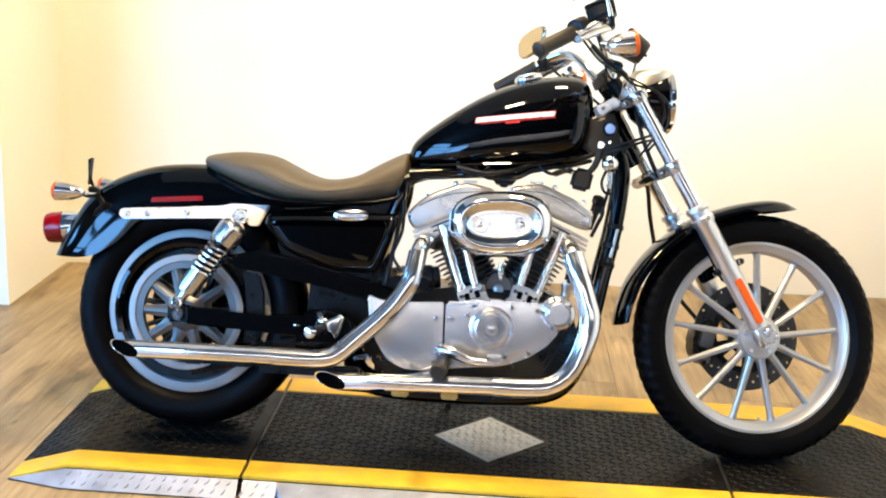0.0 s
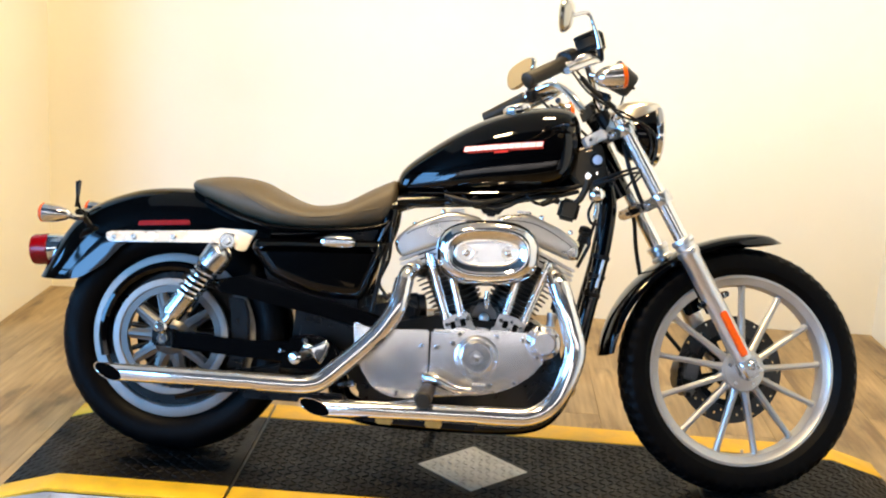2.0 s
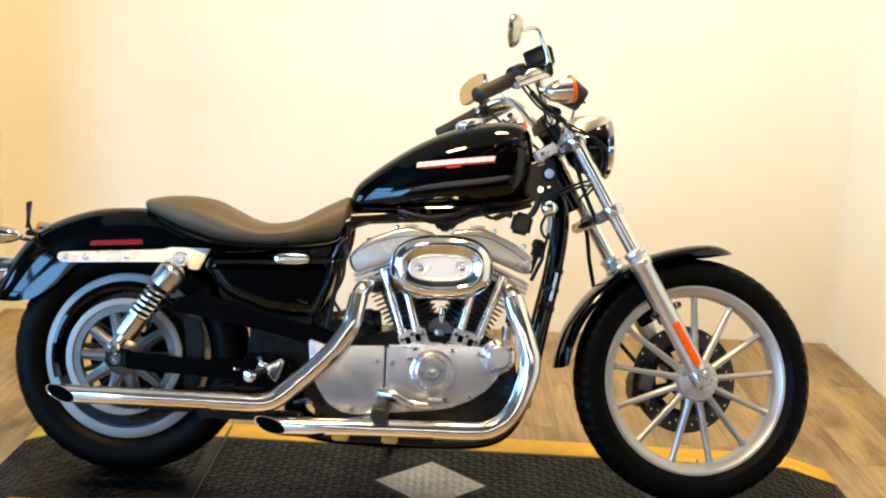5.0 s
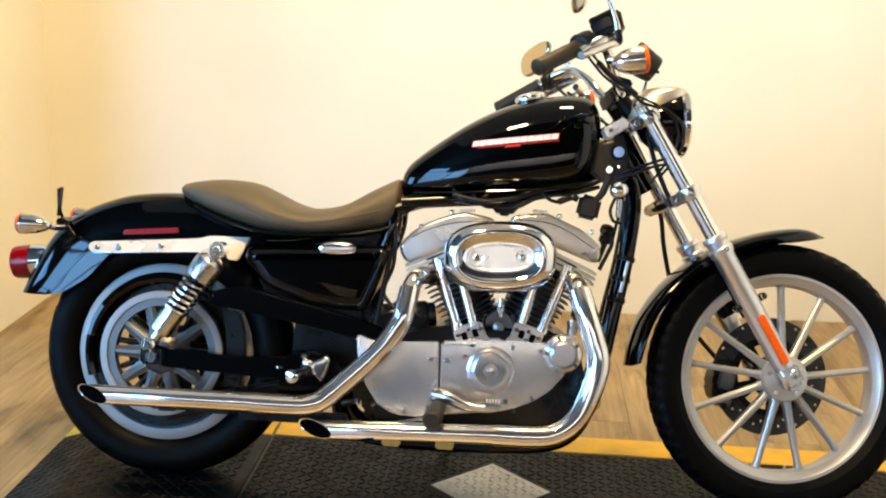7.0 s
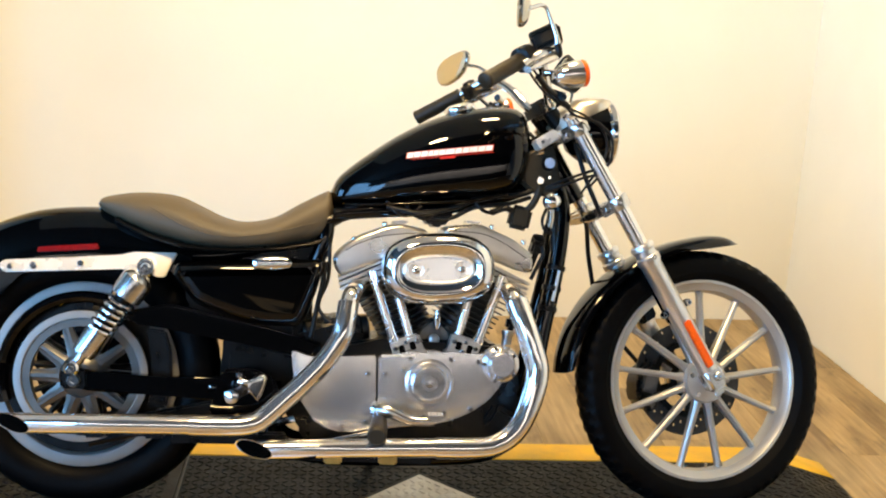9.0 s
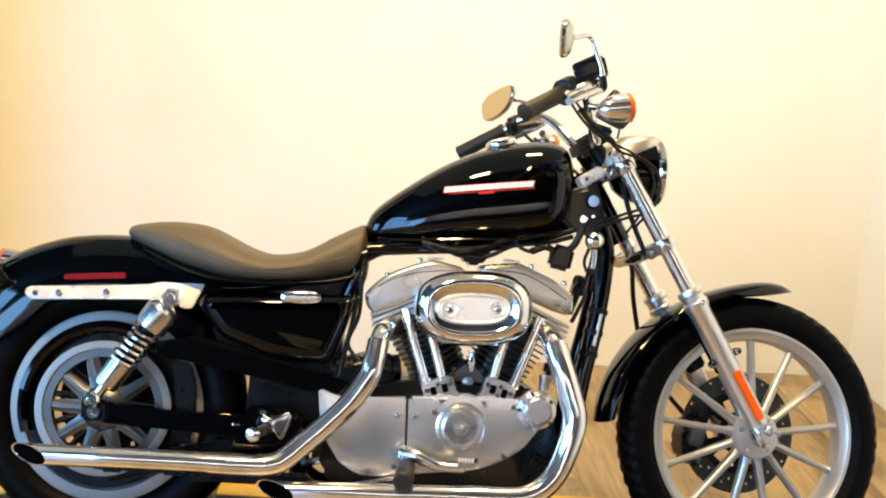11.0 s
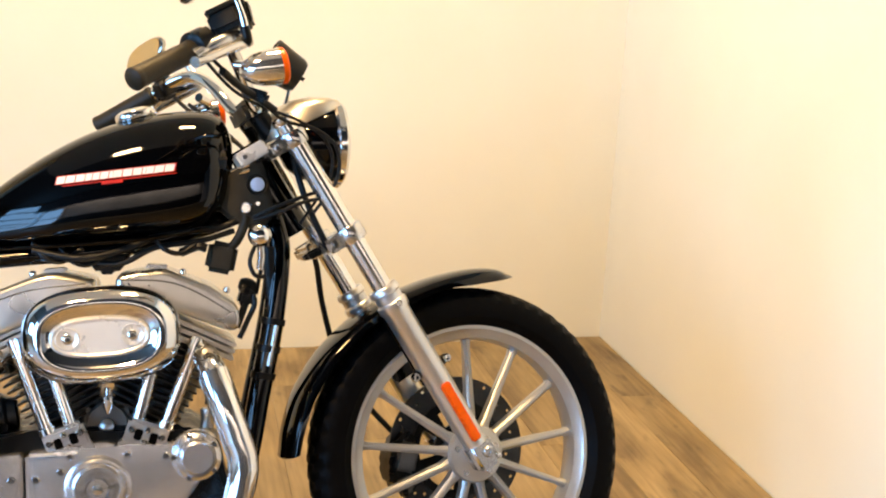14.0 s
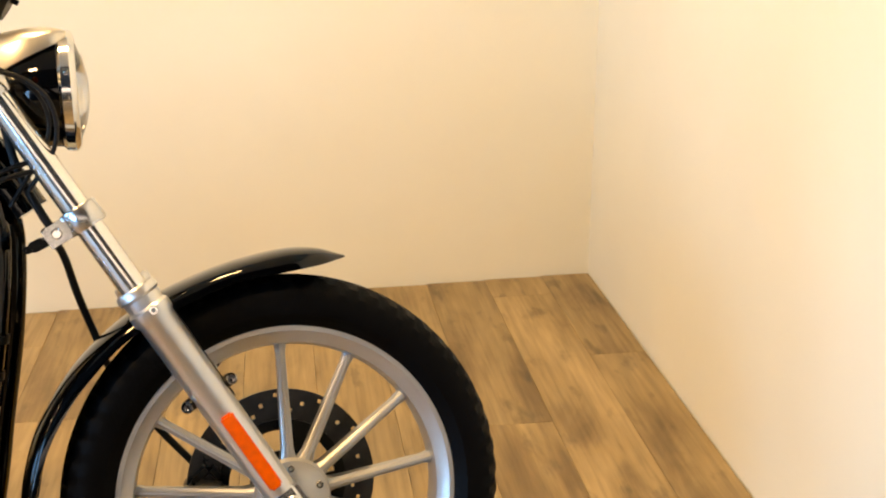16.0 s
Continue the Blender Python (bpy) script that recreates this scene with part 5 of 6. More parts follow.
def cylinder(lean):
    """One cylinder: core, fins, head plates, rocker box, in the plane of the machine."""
    up = Vector((math.sin(lean), 0, math.cos(lean)))
    across = Vector((math.cos(lean), 0, -math.sin(lean)))
    s = 1 if lean > 0 else -1
    turn = math.degrees(lean)
    barrel = part("cylinder", tube([V0 + up * 0.10, V0 + up * 0.335], 0.058, 28), BLACKFIN, engine, "black finned cylinder")
    for k in range(13):
        h = 0.142 + k * 0.0132
        w = 0.128 + 0.034 * k / 12
        c = V0 + up * h + across * (s * 0.006 * k / 12)
        part("fin", block(c, (w, 0.158, 0.0042), (0, turn, 0), 0.0018, segments=1), CAST if k > 11 else FINEDGE, barrel)
    for k in range(3):
        c = V0 + up * (0.306 + k * 0.0125) + across * (s * 0.012)
        part("head_plate", block(c, (0.194 - 0.005 * k, 0.168 - 0.003 * (k % 2), 0.0082), (0, turn, 0), 0.0025), CAST, barrel, "cast head plate")
    return barrel


cylinder(radians(-24.5))
cylinder(radians(24.5))
rocker = part("rocker_box", domed(smooth_outline([(0.574, 0.605), (0.582, 0.580), (0.597, 0.565), (0.706, 0.611), (0.806, 0.655), (0.800, 0.682), (0.764, 0.690), (0.730, 0.695), (0.698, 0.688), (0.640, 0.665), (0.610, 0.646), (0.584, 0.621)]), 0.08, -0.092, 0.011), ROCKER, engine, "silver cast rocker box")
rocker2 = part("rocker_box", domed(smooth_outline([(0.842, 0.690), (0.838, 0.662), (0.952, 0.620), (1.042, 0.586), (1.058, 0.590), (1.062, 0.610), (1.055, 0.633), (1.010, 0.667), (0.961, 0.687), (0.928, 0.701), (0.879, 0.697)]), 0.08, -0.092, 0.011), ROCKER, engine, "silver cast rocker box")
for box, line in ((rocker, [(0.606, 0.628), (0.640, 0.647), (0.700, 0.666), (0.790, 0.676)]), (rocker2, [(0.850, 0.682), (0.930, 0.678), (0.985, 0.657), (1.042, 0.622)])):
    part("lid_seam", tube([(x, -0.0915, z) for x, z in line], 0.0016, 6), DARKCAST, box, "dark lid joint")
for box, x, z, turn in ((rocker, 0.735, 0.699, -4), (rocker2, 0.912, 0.705, 2)):
    part("lid_plate", block((x, -0.050, z), (0.040, 0.052, 0.007), (0, turn, 0), 0.003), ROCKER, box)
for box, x, z in ((rocker, 0.625, 0.650), (rocker, 0.698, 0.688), (rocker2, 0.958, 0.690), (rocker2, 1.036, 0.656)):
    bolt((x, -0.070, z + 0.004), 0.006, box, (0, -0.2, 1), 0.006)
for box, x0, z0, x1, z1 in ((rocker, 0.640, 0.653, 0.684, 0.671), (rocker2, 0.968, 0.674, 1.012, 0.659)):
    for k in range(8):
        f = k / 7
        part("ridge", block((x0 + (x1 - x0) * f, -0.086, z0 + (z1 - z0) * f - 0.004), (0.0034, 0.012, 0.013), (0, 0, 0), 0.0015), ROCKER, box)
for a, b in (((0.668, 0.580), (0.731, 0.402)), ((0.727, 0.545), (0.771, 0.404)), ((0.908, 0.545), (0.873, 0.406)), ((0.984, 0.578), (0.922, 0.406))):
    t0, t1 = Vector((a[0], -0.102, a[1])), Vector((b[0], -0.112, b[1]))
    rod = part("pushrod_tube", tube([t0, t1], 0.0125, 18), CHROME, engine, "chrome pushrod tube")
    part("collar", lathe([(0, 0.0125), (0, 0.0165), (0.012, 0.0165), (0.014, 0.0125)], t1 + (t0 - t1).normalized() * 0.012, t0 - t1, 18), CHROME, rod)
for c, tilt in (((0.758, 0.403), -20), ((0.893, 0.406), 18)):
    blk = part("tappet_block", block((c[0], -0.110, c[1]), (0.074, 0.040, 0.050), (0, tilt, 0), 0.006), ROCKER, engine, "polished tappet block")
    t = radians(tilt)
    for dx, dz, r in ((-0.027, 0.006, 0.0062), (0.027, 0.006, 0.0062), (0.0, 0.012, 0.0055), (0.0, -0.010, 0.0055)):
        bolt((c[0] + dx * math.cos(t) + dz * math.sin(t), -0.130, c[1] + dz * math.cos(t) - dx * math.sin(t)), r, blk, h=0.007)
    # recesses are dark blocks on the face, their shade put into the colour
    for dx in (-0.0135, 0.0135):
        part("recess", block((c[0] + dx * math.cos(t), -0.1300, c[1] - dx * math.sin(t)), (0.014, 0.004, 0.020), (0, tilt, 0), 0.0018), DARKHOLE, blk)
    part("foot", block((c[0] - 0.024 * math.sin(t), -0.112, c[1] - 0.024 * math.cos(t)), (0.084, 0.046, 0.012), (0, tilt, 0), 0.003), ROCKER, blk)
part("carburettor", block((0.822, -0.035, 0.560), (0.09, 0.11, 0.10), (0, 0, 0), 0.02), SATIN, engine, "black carburettor body")
part("intake", tube([(0.74, -0.01, 0.57), (0.822, -0.03, 0.545), (0.905, -0.01, 0.575)], 0.026, 16), CAST, engine, "cast intake manifold")
part("valley_plate", block((0.822, -0.055, 0.425), (0.075, 0.05, 0.09), (0, 0, 0), 0.022), BLACKFIN, engine, "dark valley between the cylinders")
starter = part("starter_motor", lathe([(-0.075, 0), (-0.075, 0.030), (-0.068, 0.036), (0.060, 0.036), (0.066, 0.031), (0.080, 0.031), (0.084, 0.024), (0.084, 0)], (0.585, -0.045, 0.430), (1, 0.1, 0.12), 24), BLACKFIN, engine, "black starter motor")
for k in range(6):
    part("rib", lathe([(-0.003, 0.034), (-0.003, 0.040), (0.003, 0.040), (0.003, 0.034)], (0.540 + k * 0.016, -0.0495 + k * 0.0016, 0.4246 + k * 0.0019), (1, 0.1, 0.12), 24, loop=True), FINEDGE, starter)
part("valley_casting", prism([(0.774, 0.392), (0.783, 0.440), (0.796, 0.462), (0.812, 0.450), (0.836, 0.450), (0.852, 0.462), (0.866, 0.440), (0.878, 0.392)], -0.088, -0.060, 0.012, segments=3), DARKCAST, engine, "grey casting between the cylinders")
part("valley_knob", lathe([(0, 0), (0, 0.014), (0.006, 0.013), (0.010, 0.007), (0.010, 0)], (0.824, -0.092, 0.420), (0, -1, 0), 20), CAST, engine)
part("spark_plug", lathe([(0, 0.006), (0.012, 0.006), (0.014, 0.009), (0.03, 0.009), (0.045, 0.004), (0.045, 0)], (0.828, -0.115, 0.492), (0, 0, -1), 12), CHROME, engine)


def oval_loft(levels, cx, cz, tilt=0.0):
    """Stacks ovals along y: (y, half width, half height)."""
    bm = bmesh.new()
    rings = []
    for y, hw, hh in levels:
        ring = []
        for k in range(64):
            a = 2 * math.pi * k / 64
            c, s = math.cos(a), math.sin(a)
            p = 2.55
            u, v = hw * math.copysign(abs(c) ** (2 / p), c), hh * math.copysign(abs(s) ** (2 / p), s)
            ring.append((cx + u * math.cos(tilt) - v * math.sin(tilt), y, cz + u * math.sin(tilt) + v * math.cos(tilt)))
        rings.append(ring)
    skin(bm, rings)
    return bm


AC = (0.822, 0.592)
AT = radians(3.0)
air_cleaner = part("air_cleaner", oval_loft([(-0.090, 0.124, 0.078), (-0.140, 0.128, 0.081), (-0.158, 0.1325, 0.0845), (-0.174, 0.1315, 0.0838), (-0.190, 0.124, 0.077), (-0.200, 0.110, 0.066), (-0.204, 0.101, 0.057), (-0.201, 0.095, 0.052), (-0.196, 0.088, 0.046)], *AC, AT), CHROME, engine, "oval chrome air cleaner cover", angle=60)
insert = part("air_cleaner_insert", oval_loft([(-0.190, 0.081, 0.0335), (-0.200, 0.081, 0.0335), (-0.2025, 0.078, 0.0310), (-0.2015, 0.075, 0.0285), (-0.1995, 0.073, 0.0265)], AC[0] - 0.001, AC[1], AT), BRIGHT, air_cleaner, "polished oval insert", angle=40)
for x, z in ((0.768, 0.589), (0.874, 0.595)):
    part("dish", lathe([(0.0, 0.020), (0.003, 0.019), (0.0015, 0.012), (0.0, 0.010)], (x, -0.199, z), (0, -1, 0), 28), BRIGHT, air_cleaner)
    bolt((x, -0.200, z), 0.0085, air_cleaner, h=0.004)

part("engine_mount", prism([(0.775, 0.755), (0.870, 0.765), (0.862, 0.715), (0.840, 0.690), (0.808, 0.690), (0.790, 0.715)], -0.060, 0.060, 0.008), SATIN, engine, "black upper engine mount")
for k, (x, z) in enumerate(((0.70, 0.728), (0.745, 0.722), (0.905, 0.742))):
    part("wire", tube([(x, -0.085, z + 0.02), (x + 0.02, -0.098, z - 0.004), (x + 0.05, -0.094, z - 0.012), (x + 0.085, -0.085, z + 0.012)], 0.0045, 8), CABLE, engine)

# exhaust


def pipe(points, r, radii=None):
    return tube(points, radii or r, 24, steps=10)


def slash_muffler(x0, x1, y, z0, z1, r, cut):
    """A straight muffler whose open end is cut on the slant towards the outside."""
    bm = bmesh.new()
    rings = []
    seg = 36
    for f, rr, shift in ((0, r, 0), (0.5, r, 0), (1, r, 1), (1, r * 0.95, 1), (0.80, r * 0.95, 1), (0.80, 0.0005, 1)):
        ring = []
        for k in range(seg):
            a = 2 * math.pi * k / seg
            dy, dz = rr * math.cos(a), rr * math.sin(a)
            x = x0 + (x1 - x0) * f + (shift * cut * (-dy * 0.9 - dz * 0.35) / r)
            ring.append((x, y + dy, z0 + (z1 - z0) * f + dz))
        rings.append(ring)
    skin(bm, rings, cap=False)
    return bm


def dark_bore(x0, x1, y, z, r, cut):
    bm = bmesh.new()
    rings = []
    for x, rr in ((x0, r * 0.945), (x1, r * 0.945)):
        rings.append([(x + cut * (-math.cos(a) * 0.9 - math.sin(a) * 0.35), y + rr * math.cos(a), z + rr * math.sin(a)) for a in (2 * math.pi * k / 32 for k in range(32))])
    skin(bm, rings)
    return bm


rear_pipe = part("rear_exhaust_pipe", pipe([(0.650, -0.055, 0.535), (0.636, -0.110, 0.538), (0.622, -0.165, 0.526), (0.612, -0.196, 0.488), (0.601, -0.206, 0.432), (0.568, -0.208, 0.379), (0.521, -0.212, 0.328), (0.474, -0.218, 0.284), (0.434, -0.226, 0.249), (0.406, -0.232, 0.234), (0.365, -0.235, 0.229), (0.262, -0.236, 0.2285)], 0.0215), PIPE, bike, "chrome rear exhaust pipe")
part("muffler", slash_muffler(0.300, -0.117, -0.236, 0.2290, 0.2270, 0.0225, 0.045), PIPE, rear_pipe, "chrome slash-cut muffler")
part("bore", dark_bore(-0.020, -0.113, -0.236, 0.2270, 0.0225, 0.045), DARKHOLE, rear_pipe, "near-black plug in the open pipe end")
part("heat_shield", pipe([(0.615, -0.186, 0.508), (0.608, -0.204, 0.466), (0.599, -0.210, 0.430), (0.566, -0.212, 0.377), (0.519, -0.216, 0.326), (0.472, -0.222, 0.282), (0.432, -0.230, 0.247), (0.404, -0.2355, 0.233), (0.362, -0.2380, 0.2285), (0.268, -0.2385, 0.2285)], 0.0242), PIPE, rear_pipe, "chrome heat shield")
front_pipe = part("front_exhaust_pipe", pipe([(0.985, -0.040, 0.545), (0.995, -0.100, 0.546), (1.010, -0.150, 0.522), (1.028, -0.178, 0.472), (1.048, -0.186, 0.413), (1.060, -0.189, 0.368), (1.054, -0.191, 0.318), (1.032, -0.197, 0.255), (1.002, -0.204, 0.214), (0.962, -0.211, 0.191), (0.918, -0.216, 0.185), (0.832, -0.220, 0.183)], 0.0235), PIPE, bike, "chrome front exhaust pipe")
part("muffler", slash_muffler(0.850, 0.411, -0.220, 0.1835, 0.1735, 0.0222, 0.045), PIPE, front_pipe, "chrome slash-cut muffler")
part("bore", dark_bore(0.510, 0.415, -0.220, 0.1737, 0.0222, 0.045), DARKHOLE, front_pipe, "near-black plug in the open pipe end")
part("heat_shield", pipe([(1.010, -0.160, 0.520), (1.028, -0.183, 0.470), (1.048, -0.190, 0.411), (1.060, -0.193, 0.367), (1.054, -0.195, 0.317), (1.032, -0.201, 0.254), (1.002, -0.208, 0.213), (0.962, -0.214, 0.190), (0.918, -0.219, 0.184), (0.825, -0.222, 0.183)], 0.0262, [0.0275, 0.0275, 0.0275, 0.0275, 0.027, 0.026, 0.0255, 0.0248, 0.0245, 0.0245]), PIPE, front_pipe, "chrome heat shield")
part("hanger_bar", block((0.620, -0.175, 0.150), (0.40, 0.02, 0.020), (0, 1, 0), 0.004), SATIN, bike, "black exhaust hanger bar")
for x in (0.590, 0.715):
    part("exhaust_clamp", block((x, -0.214, 0.154), (0.042, 0.030, 0.020), (0, 1, 0), 0.004), TABGOLD, front_pipe, "exhaust clamp with a yellow reflection put into its colour")
for x in (0.060, 0.190):
    part("exhaust_clamp", block((x, -0.220, 0.207), (0.044, 0.030, 0.022), (0, 0, 0), 0.004), SATIN, rear_pipe, "dark exhaust clamp")
part("hanger_bar", block((0.12, -0.19, 0.205), (0.22, 0.02, 0.022), (0, 0, 0), 0.004), SATIN, bike, "black exhaust hanger bar")

# swingarm, guards, shocks
for y in (-0.128, 0.128):
    arm = part("swingarm", prism([(-0.02, 0.296), (-0.03, 0.318), (0.0, 0.338), (0.04, 0.332), (0.20, 0.322), (0.42, 0.330), (0.46, 0.300), (0.42, 0.262), (0.20, 0.278), (0.03, 0.285)], y - 0.016, y + 0.016, 0.008), PAINT, bike, "black swingarm")
    part("adjuster", block((-0.005, y + (0.02 if y > 0 else -0.02), 0.315), (0.06, 0.012, 0.046), (0, 0, 0), 0.008), SATIN, arm)
    out = -1 if y < 0 else 1
    bolt((-0.004, y + out * 0.024, 0.3125), 0.017, arm, (0, out, 0), 0.014, CHROME, name="axle_nut", label="chrome axle nut")
    top, bot = Vector((0.157, y + out * 0.050, 0.577)), Vector((-0.002, y + out * 0.046, 0.345))
    d = (bot - top).normalized()
    Ls = (bot - top).length
    shock = part("shock_absorber", lathe([(-0.008, 0), (-0.008, 0.020), (0.000, 0.031), (0.005, 0.0360), (0.010, 0.0370), (0.050, 0.0370), (0.0505, 0.0355), (0.0545, 0.0355), (0.055, 0.013), (0.150, 0.013), (0.150, 0.0270), (0.1515, 0.0285), (0.208, 0.0285), (0.2085, 0.0270), (0.214, 0.0260), (0.2145, 0.012), (Ls - 0.030, 0.012), (Ls - 0.030, 0)], top + d * 0.029, d, 32), POLISHED, bike, "chrome shock absorber with a coil spring", angle=30)
    o1 = d.orthogonal().normalized()
    o2 = d.cross(o1)
    coil_path = [top + d * (0.088 + 0.090 * k / 96) + o1 * (0.0292 * math.cos(2 * math.pi * k / 16)) + o2 * (0.0292 * math.sin(2 * math.pi * k / 16)) for k in range(97)]
    part("spring", tube(coil_path, 0.0043, 8, spline=False), CHROME, shock, "chrome coil spring")
    part("damper", tube([top + d * 0.084, top + d * 0.196], 0.0205, 16), SATIN, shock, "black damper body")
    for c, r in ((top, 0.017), (bot, 0.0125)):
        part("eye", lathe([(-0.016, 0), (-0.016, r + 0.004), (0.022, r + 0.004), (0.026, r), (0.026, 0)], c, (0, out, 0), 24), CHROME, shock)
        bolt(c + Vector((0, out * 0.026, 0)), r * 0.62, shock, (0, out, 0), 0.008)
part("belt_guard", prism([(0.10, 0.470), (0.20, 0.492), (0.48, 0.425), (0.56, 0.405), (0.56, 0.372), (0.46, 0.385), (0.20, 0.438), (0.12, 0.440)], -0.118, -0.088, 0.007), PAINT, bike, "black upper belt guard")
part("belt_guard", prism([(0.02, 0.205), (0.40, 0.285), (0.44, 0.262), (0.40, 0.240), (0.05, 0.178)], -0.112, -0.092, 0.006), SATIN, bike, "black lower belt guard")
part("belt_guard", prism([(0.150, 0.240), (0.166, 0.300), (0.160, 0.380), (0.140, 0.430), (0.190, 0.425), (0.204, 0.380), (0.208, 0.310), (0.196, 0.240)], -0.084, -0.072, 0.005), SATIN, bike, "black belt debris guard")
arc = [(0.185 * math.cos(a), -0.078, RW[2] + 0.185 * math.sin(a)) for a in np.linspace(radians(200), radians(60), 14)]
part("inner_guard", tube(arc, 0.014, 8, steps=2), PAINT, bike, "black inner guard along the rim")

# oil tank cover, pegs, pedal
cover = part("side_cover", domed(smooth_outline([(0.205, 0.560), (0.216, 0.588), (0.300, 0.596), (0.548, 0.604), (0.556, 0.590), (0.540, 0.530), (0.515, 0.462), (0.498, 0.446), (0.430, 0.446), (0.372, 0.454), (0.300, 0.478), (0.262, 0.494)], 0.012), -0.060, -0.166, 0.034), PAINT, bike, "glossy black side cover")
part("side_cover", prism([(0.205, 0.560), (0.216, 0.588), (0.548, 0.604), (0.515, 0.462), (0.430, 0.446), (0.262, 0.494)], 0.060, 0.160, 0.018), PAINT, bike, "glossy black side cover")
part("gearbox_rear", block((0.413, 0, 0.385), (0.185, 0.15, 0.19), (0, 0, 0), 0.02), SATIN, bike, "black gearbox housing")
part("inner_mudguard", block((0.338, 0.01, 0.415), (0.030, 0.16, 0.34), (0, 4, 0), 0.010), SATIN, bike, "black inner mudguard")
# added filler: blackens the bright gap between seat and side cover
part("seat_gap_filler", block((0.455, 0, 0.632), (0.21, 0.13, 0.075), (0, -4, 0), 0.012), SATIN, bike, "black filler in the dark gap under the seat")
part("battery_tray", block((0.38, 0, 0.53), (0.30, 0.14, 0.16), (0, 0, 0), 0.01), SATIN, bike, "black battery box")
part("chrome_badge", oval_loft([(-0.160, 0.046, 0.0165), (-0.170, 0.044, 0.0150), (-0.174, 0.034, 0.009)], 0.437, 0.594, radians(2)), CHROME, cover, "chrome cover clip", angle=50)
part("badge_bar", block((0.437, -0.1735, 0.594), (0.074, 0.006, 0.008), (0, -2, 0), 0.002), POLISHED, cover)
peg_plate = part("peg_bracket", prism([(0.300, 0.240), (0.330, 0.345), (0.395, 0.352), (0.450, 0.330), (0.470, 0.270), (0.430, 0.245)], -0.168, -0.140, 0.008), PAINT, bike, "black peg bracket")
part("peg_boss", lathe([(0, 0), (0, 0.038), (0.010, 0.038), (0.016, 0.032), (0.018, 0)], (0.392, -0.150, 0.272), (0, -1, 0), 32), PAINT, peg_plate, "round black boss")
part("peg_fork", domed(smooth_outline([(0.379, 0.320), (0.402, 0.330), (0.426, 0.342), (0.435, 0.332), (0.428, 0.300), (0.415, 0.274), (0.399, 0.292), (0.386, 0.300)], 0.006), -0.168, -0.192, 0.008), CHROME, peg_plate, "polished peg mount")
part("peg_link", tube([(0.405, -0.178, 0.310), (0.385, -0.184, 0.318), (0.372, -0.180, 0.322)], 0.010, 12), CHROME, peg_plate, "chrome peg clevis")
part("return_spring", tube([(0.300 + 0.004 * k, -0.150 - 0.004 * (k % 2), 0.300 + 0.003 * (k % 2)) for k in range(8)], 0.003, 6), CHROME, peg_plate, "small chrome spring")
# added bar: a dark fill for the black stretch between the pipes
part("hanger_bar", block((0.350, -0.180, 0.192), (0.26, 0.02, 0.028), (0, 0, 0), 0.004), SATIN, bike, "black exhaust hanger bar")
part("pillion_peg", tube([(0.385, -0.17, 0.302), (0.362, -0.262, 0.299)], 0.012, 16), SATIN, peg_plate, "black folded peg")
part("peg_end", lathe([(-0.006, 0.0145), (0.0, 0.0165), (0.006, 0.0155), (0.009, 0.009), (0.009, 0)], (0.362, -0.262, 0.299), (-0.2, -1, 0), 24), CHROME, peg_plate, "chrome peg end")
bolt((0.372, -0.172, 0.335), 0.009, peg_plate, h=0.012)
pedal = part("brake_pedal", tube([(0.690, -0.185, 0.262), (0.715, -0.200, 0.262), (0.763, -0.208, 0.244), (0.820, -0.212, 0.242)], [0.018, 0.016, 0.0115, 0.010], 16), POLISHED, bike, "chrome brake pedal")
part("pedal_pad", block((0.822, -0.218, 0.254), (0.036, 0.034, 0.012), (0, 4, 0), 0.003), POLISHED, pedal, "ribbed chrome pedal pad")
for k in range(5):
    part("pad_rib", block((0.808 + k * 0.007, -0.218, 0.261), (0.0035, 0.033, 0.005), (0, 4, 0), 0.001), BRIGHT, pedal)
part("pedal_rod", tube([(0.690, -0.16, 0.208), (0.620, -0.15, 0.191), (0.530, -0.14, 0.172)], 0.0045, 8), CHROME, bike, "bright brake rod")
part("pedal_boss", lathe([(-0.02, 0), (-0.02, 0.017), (0.022, 0.017), (0.026, 0.012), (0.026, 0)], (0.690, -0.172, 0.262), (0, -1, 0), 24), CHROME, pedal)
peg = part("rider_peg", lathe([(0, 0.012), (0.010, 0.0190), (0.055, 0.0200), (0.062, 0.0220), (0.090, 0.0220), (0.095, 0.018), (0.095, 0)], (0.695, -0.190, 0.238), (-0.10, -1, -0.22), 24), GRIP, bike, "black rubber foot peg")
part("peg_mount", tube([(0.700, -0.13, 0.235), (0.695, -0.195, 0.238)], 0.013, 12), SATIN, peg)
part("stand_spring", tube([(0.46, -0.13, 0.22), (0.50, -0.14, 0.232)], 0.009, 8), CHROME, bike)

# rear lights
tail = part("tail_light", lathe([(-0.06, 0), (-0.06, 0.034), (-0.02, 0.040), (0.010, 0.0440), (0.018, 0.0445), (0.020, 0)], (-0.352, 0, 0.522), (-1, 0, -0.12), 32), CHROME, bike, "round tail light with a red lens")
part("red_lens", lathe([(0.020, 0.040), (0.022, 0.0430), (0.058, 0.0420), (0.067, 0.0395), (0.070, 0.034), (0.071, 0)], (-0.352, 0, 0.522), (-1, 0, -0.12), 36), REDLENS, tail, "red lens")
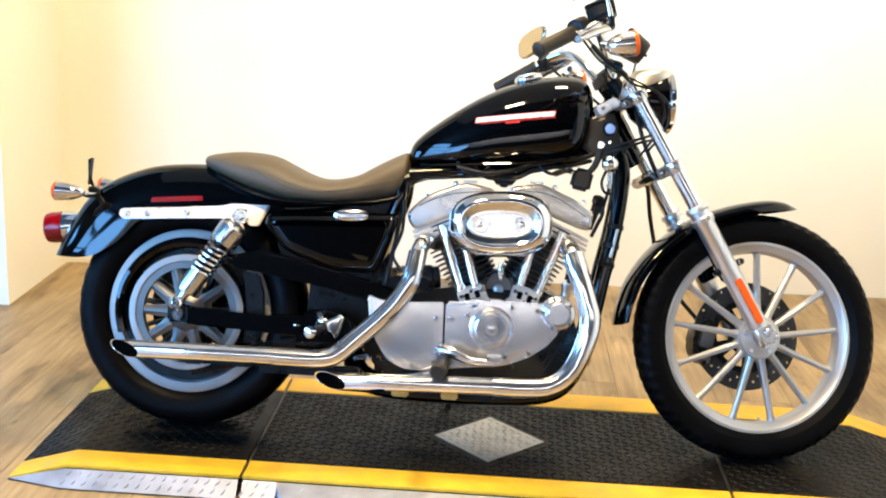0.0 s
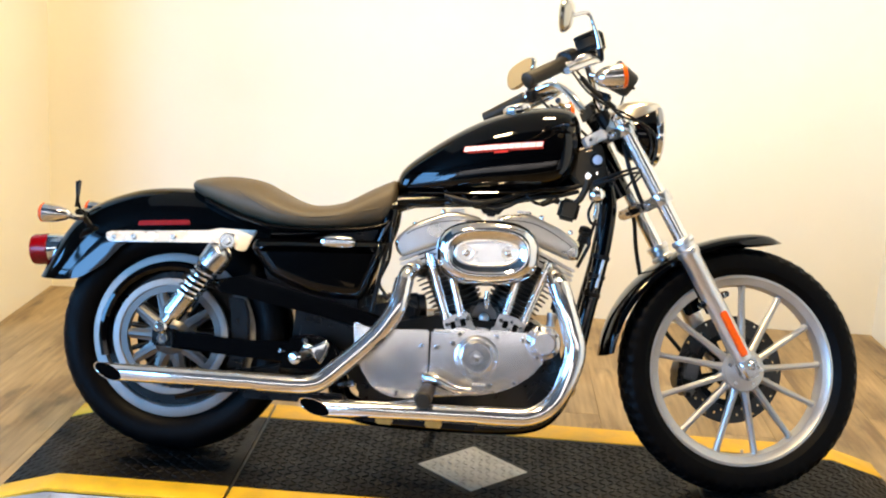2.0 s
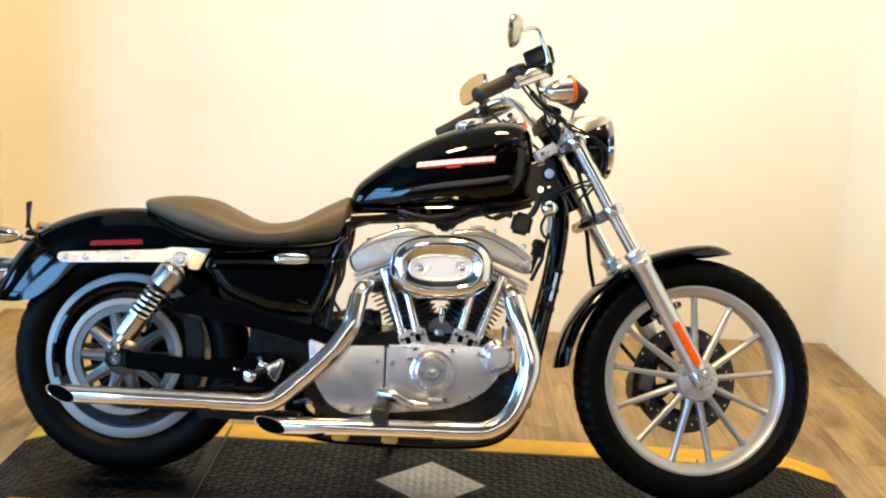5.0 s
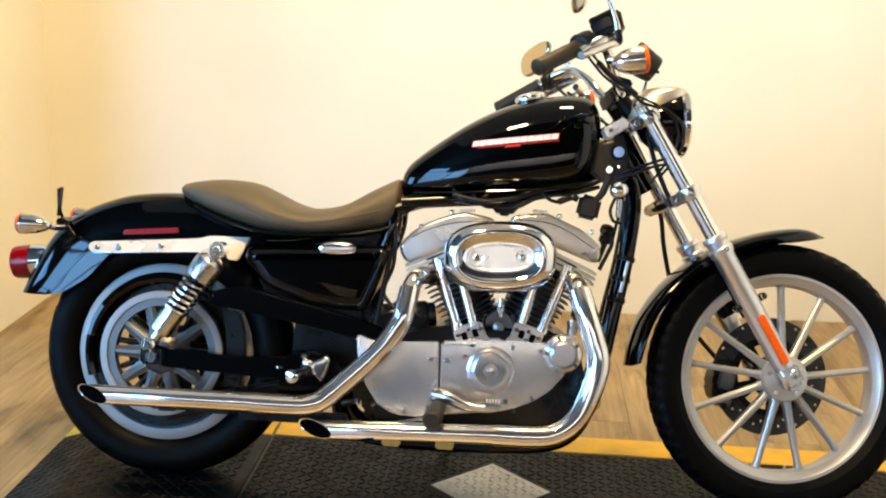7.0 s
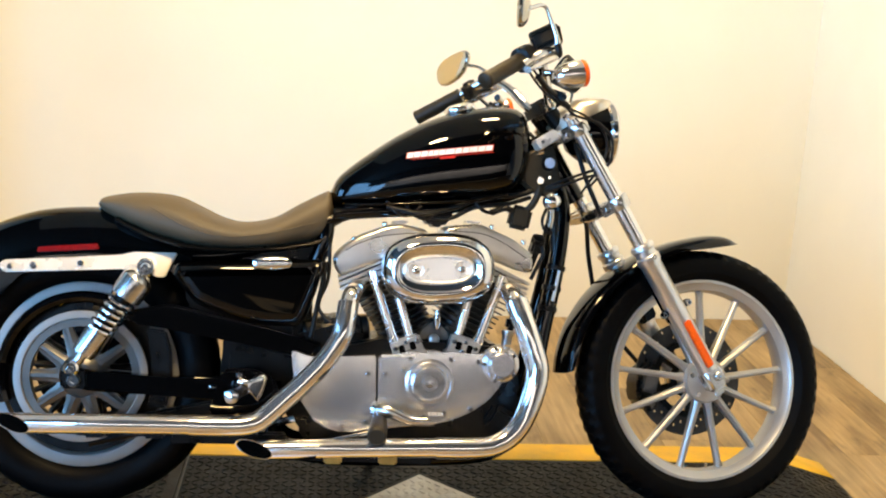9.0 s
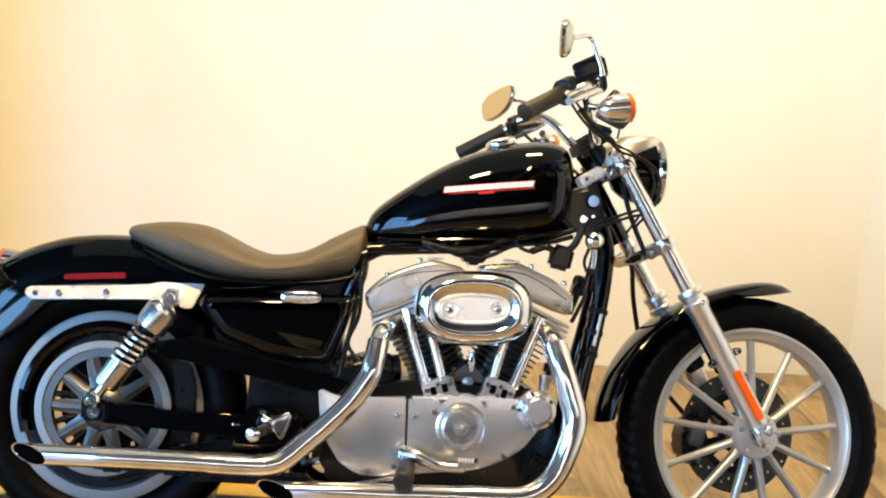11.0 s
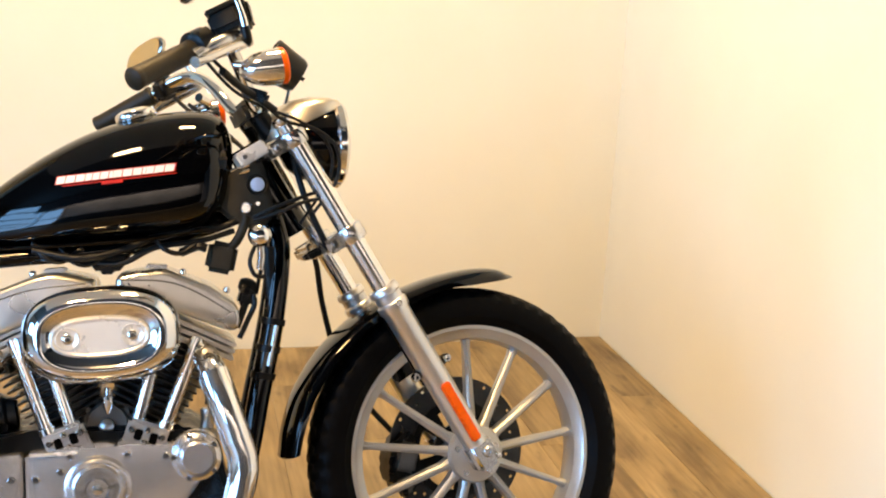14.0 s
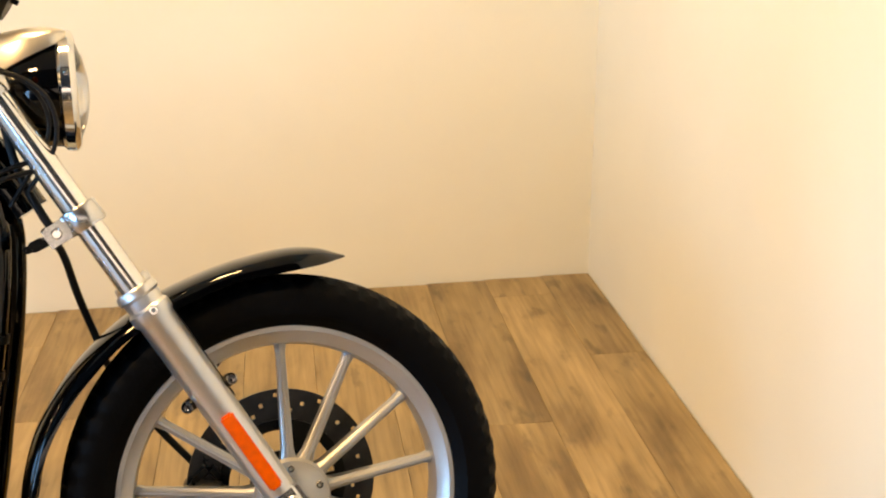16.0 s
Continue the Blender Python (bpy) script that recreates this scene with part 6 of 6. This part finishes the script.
for s in (-1, 1):
    c = Vector((-0.318, -0.150, 0.617)) if s < 0 else Vector((-0.304, 0.150, 0.636))
    sig = part("rear_turn_signal", lathe([(-0.050, 0), (-0.049, 0.007), (-0.038, 0.014), (-0.018, 0.021), (0.010, 0.0248), (0.022, 0.0250), (0.022, 0)], c, (-1, 0, 0.03), 28), CHROME, bike, "chrome bullet turn signal", angle=50)
    part("lens", lathe([(0.022, 0.0255), (0.026, 0.0255), (0.032, 0.020), (0.035, 0.010), (0.035, 0)], c, (-1, 0, 0.03), 28), AMBER, sig, "amber lens")
    part("stem", tube([c + Vector((0.030, -s * 0.012, 0)), (-0.270, s * 0.100, 0.610), (-0.262, s * 0.040, 0.618)], 0.008, 10), CHROME, sig)
part("signal_bar", block((-0.272, 0, 0.622), (0.030, 0.16, 0.022), (0, 25, 0), 0.005), SATIN, bike, "black signal bracket")
part("plate_bracket", block((-0.297, -0.030, 0.675), (0.004, 0.020, 0.074), (0, 4, 0), 0.0015), SATIN, bike, "black number plate bracket")
part("bracket_post", tube([(-0.285, -0.02, 0.62), (-0.297, -0.03, 0.655), (-0.301, -0.034, 0.708)], 0.0042, 8), SATIN, bike)
part("fender_knob", lathe([(0, 0.008), (0.008, 0.009), (0.012, 0.004), (0.012, 0)], (0.024, -0.02, 0.714), (-0.3, 0, 1), 12), CHROME, bike, "small chrome seat knob")

# front caliper behind the disc
caliper = part("brake_caliper", prism([(1.372, 0.345), (1.360, 0.300), (1.372, 0.258), (1.402, 0.238), (1.428, 0.262), (1.420, 0.300), (1.428, 0.345), (1.405, 0.372)], 0.030, 0.112, 0.010), SATIN, bike, "black brake caliper", TURN)
part("caliper_body", block((1.398, 0.028, 0.318), (0.044, 0.012, 0.060), (0, 14, 0), 0.006), DARKCAST, caliper, "grey caliper casting", TURN)
part("caliper_body", block((1.392, 0.026, 0.262), (0.034, 0.012, 0.034), (0, -20, 0), 0.006), DARKCAST, caliper, "grey caliper casting", TURN)
for x, z in ((1.372, 0.330), (1.368, 0.280), (1.395, 0.250)):
    part("caliper_lug", tube([(x, 0.026, z), (x - 0.012, 0.026, z)], 0.009, 10), SATIN, caliper, "", TURN)
# side stand on the far side
stand = part("side_stand", tube([(0.62, 0.110, 0.190), (0.665, 0.190, 0.110), (0.700, 0.262, 0.064)], [0.014, 0.012, 0.011], 12), SATIN, bike, "black side stand")
# ---------------------------------------------------------------- floor planks
PLANK_W, PLANK_L, JOINT = 0.182, 1.22, 0.0007
plank_mesh = {}
rng = random.Random(7)


def plank_shape(w, l):
    key = (round(w, 4), round(l, 4))
    if key not in plank_mesh:
        bm = bmesh.new()
        c = 0.0006
        low = [(0, 0), (w, 0), (w, l), (0, l)]
        top = [(c, c), (w - c, c), (w - c, l - c), (c, l - c)]
        skin(bm, [[(x, y, -0.006) for x, y in low], [(x, y, -0.0008) for x, y in low], [(x, y, 0) for x, y in top]])
        bmesh.ops.recalc_face_normals(bm, faces=bm.faces)
        mesh = bpy.data.meshes.new("plank")
        bm.to_mesh(mesh)
        bm.free()
        mesh.materials.append(WOOD)
        plank_mesh[key] = mesh
    return plank_mesh[key]


NEAR_X0, NEAR_Y0 = -2.6, -1.6     # the stretch laid plank by plank
col = 0
x = NEAR_X0
while x < X1 - 0.01:
    w = min(PLANK_W, X1 - 0.004 - x)
    if x + w < X0 + 0.01:
        end = YW - 0.004
    else:
        end = YB0 + (YB1 - YB0) * (x + w / 2 - X0) / (X1 - X0) - 0.009
    y = NEAR_Y0
    first = PLANK_L - (col * 0.437) % PLANK_L
    while y < end - 0.02:
        l = min(first, end - y)
        first = PLANK_L
        ob = new("plank", plank_shape(w - JOINT, l - JOINT))
        ob.parent = floor
        ob.location = (x, y, FLOOR)
        y += l
    x += PLANK_W
    col += 1
# the rest of the shop floor, one sheet of planks
far = bmesh.new()
for x0, x1, y0, y1 in ((SX0, NEAR_X0, SY, YW), (NEAR_X0, X1, SY, NEAR_Y0), (X1, SX1, SY, YF)):
    for i in range(int((x1 - x0) / PLANK_W) + 1):
        y = y0 - (i * 0.437) % PLANK_L
        xa, xb = x0 + i * PLANK_W, min(x1, x0 + (i + 1) * PLANK_W) - JOINT
        while y < y1 and xb > xa:
            ya, yb = max(y, y0), min(y + PLANK_L - JOINT, y1)
            if yb > ya:
                far.faces.new([far.verts.new(q) for q in ((xa, ya, FLOOR), (xb, ya, FLOOR), (xb, yb, FLOOR), (xa, yb, FLOOR))])
            y += PLANK_L
part("far_planks", far, WOOD, floor, "wood planks of the shop floor", kind="stuff")
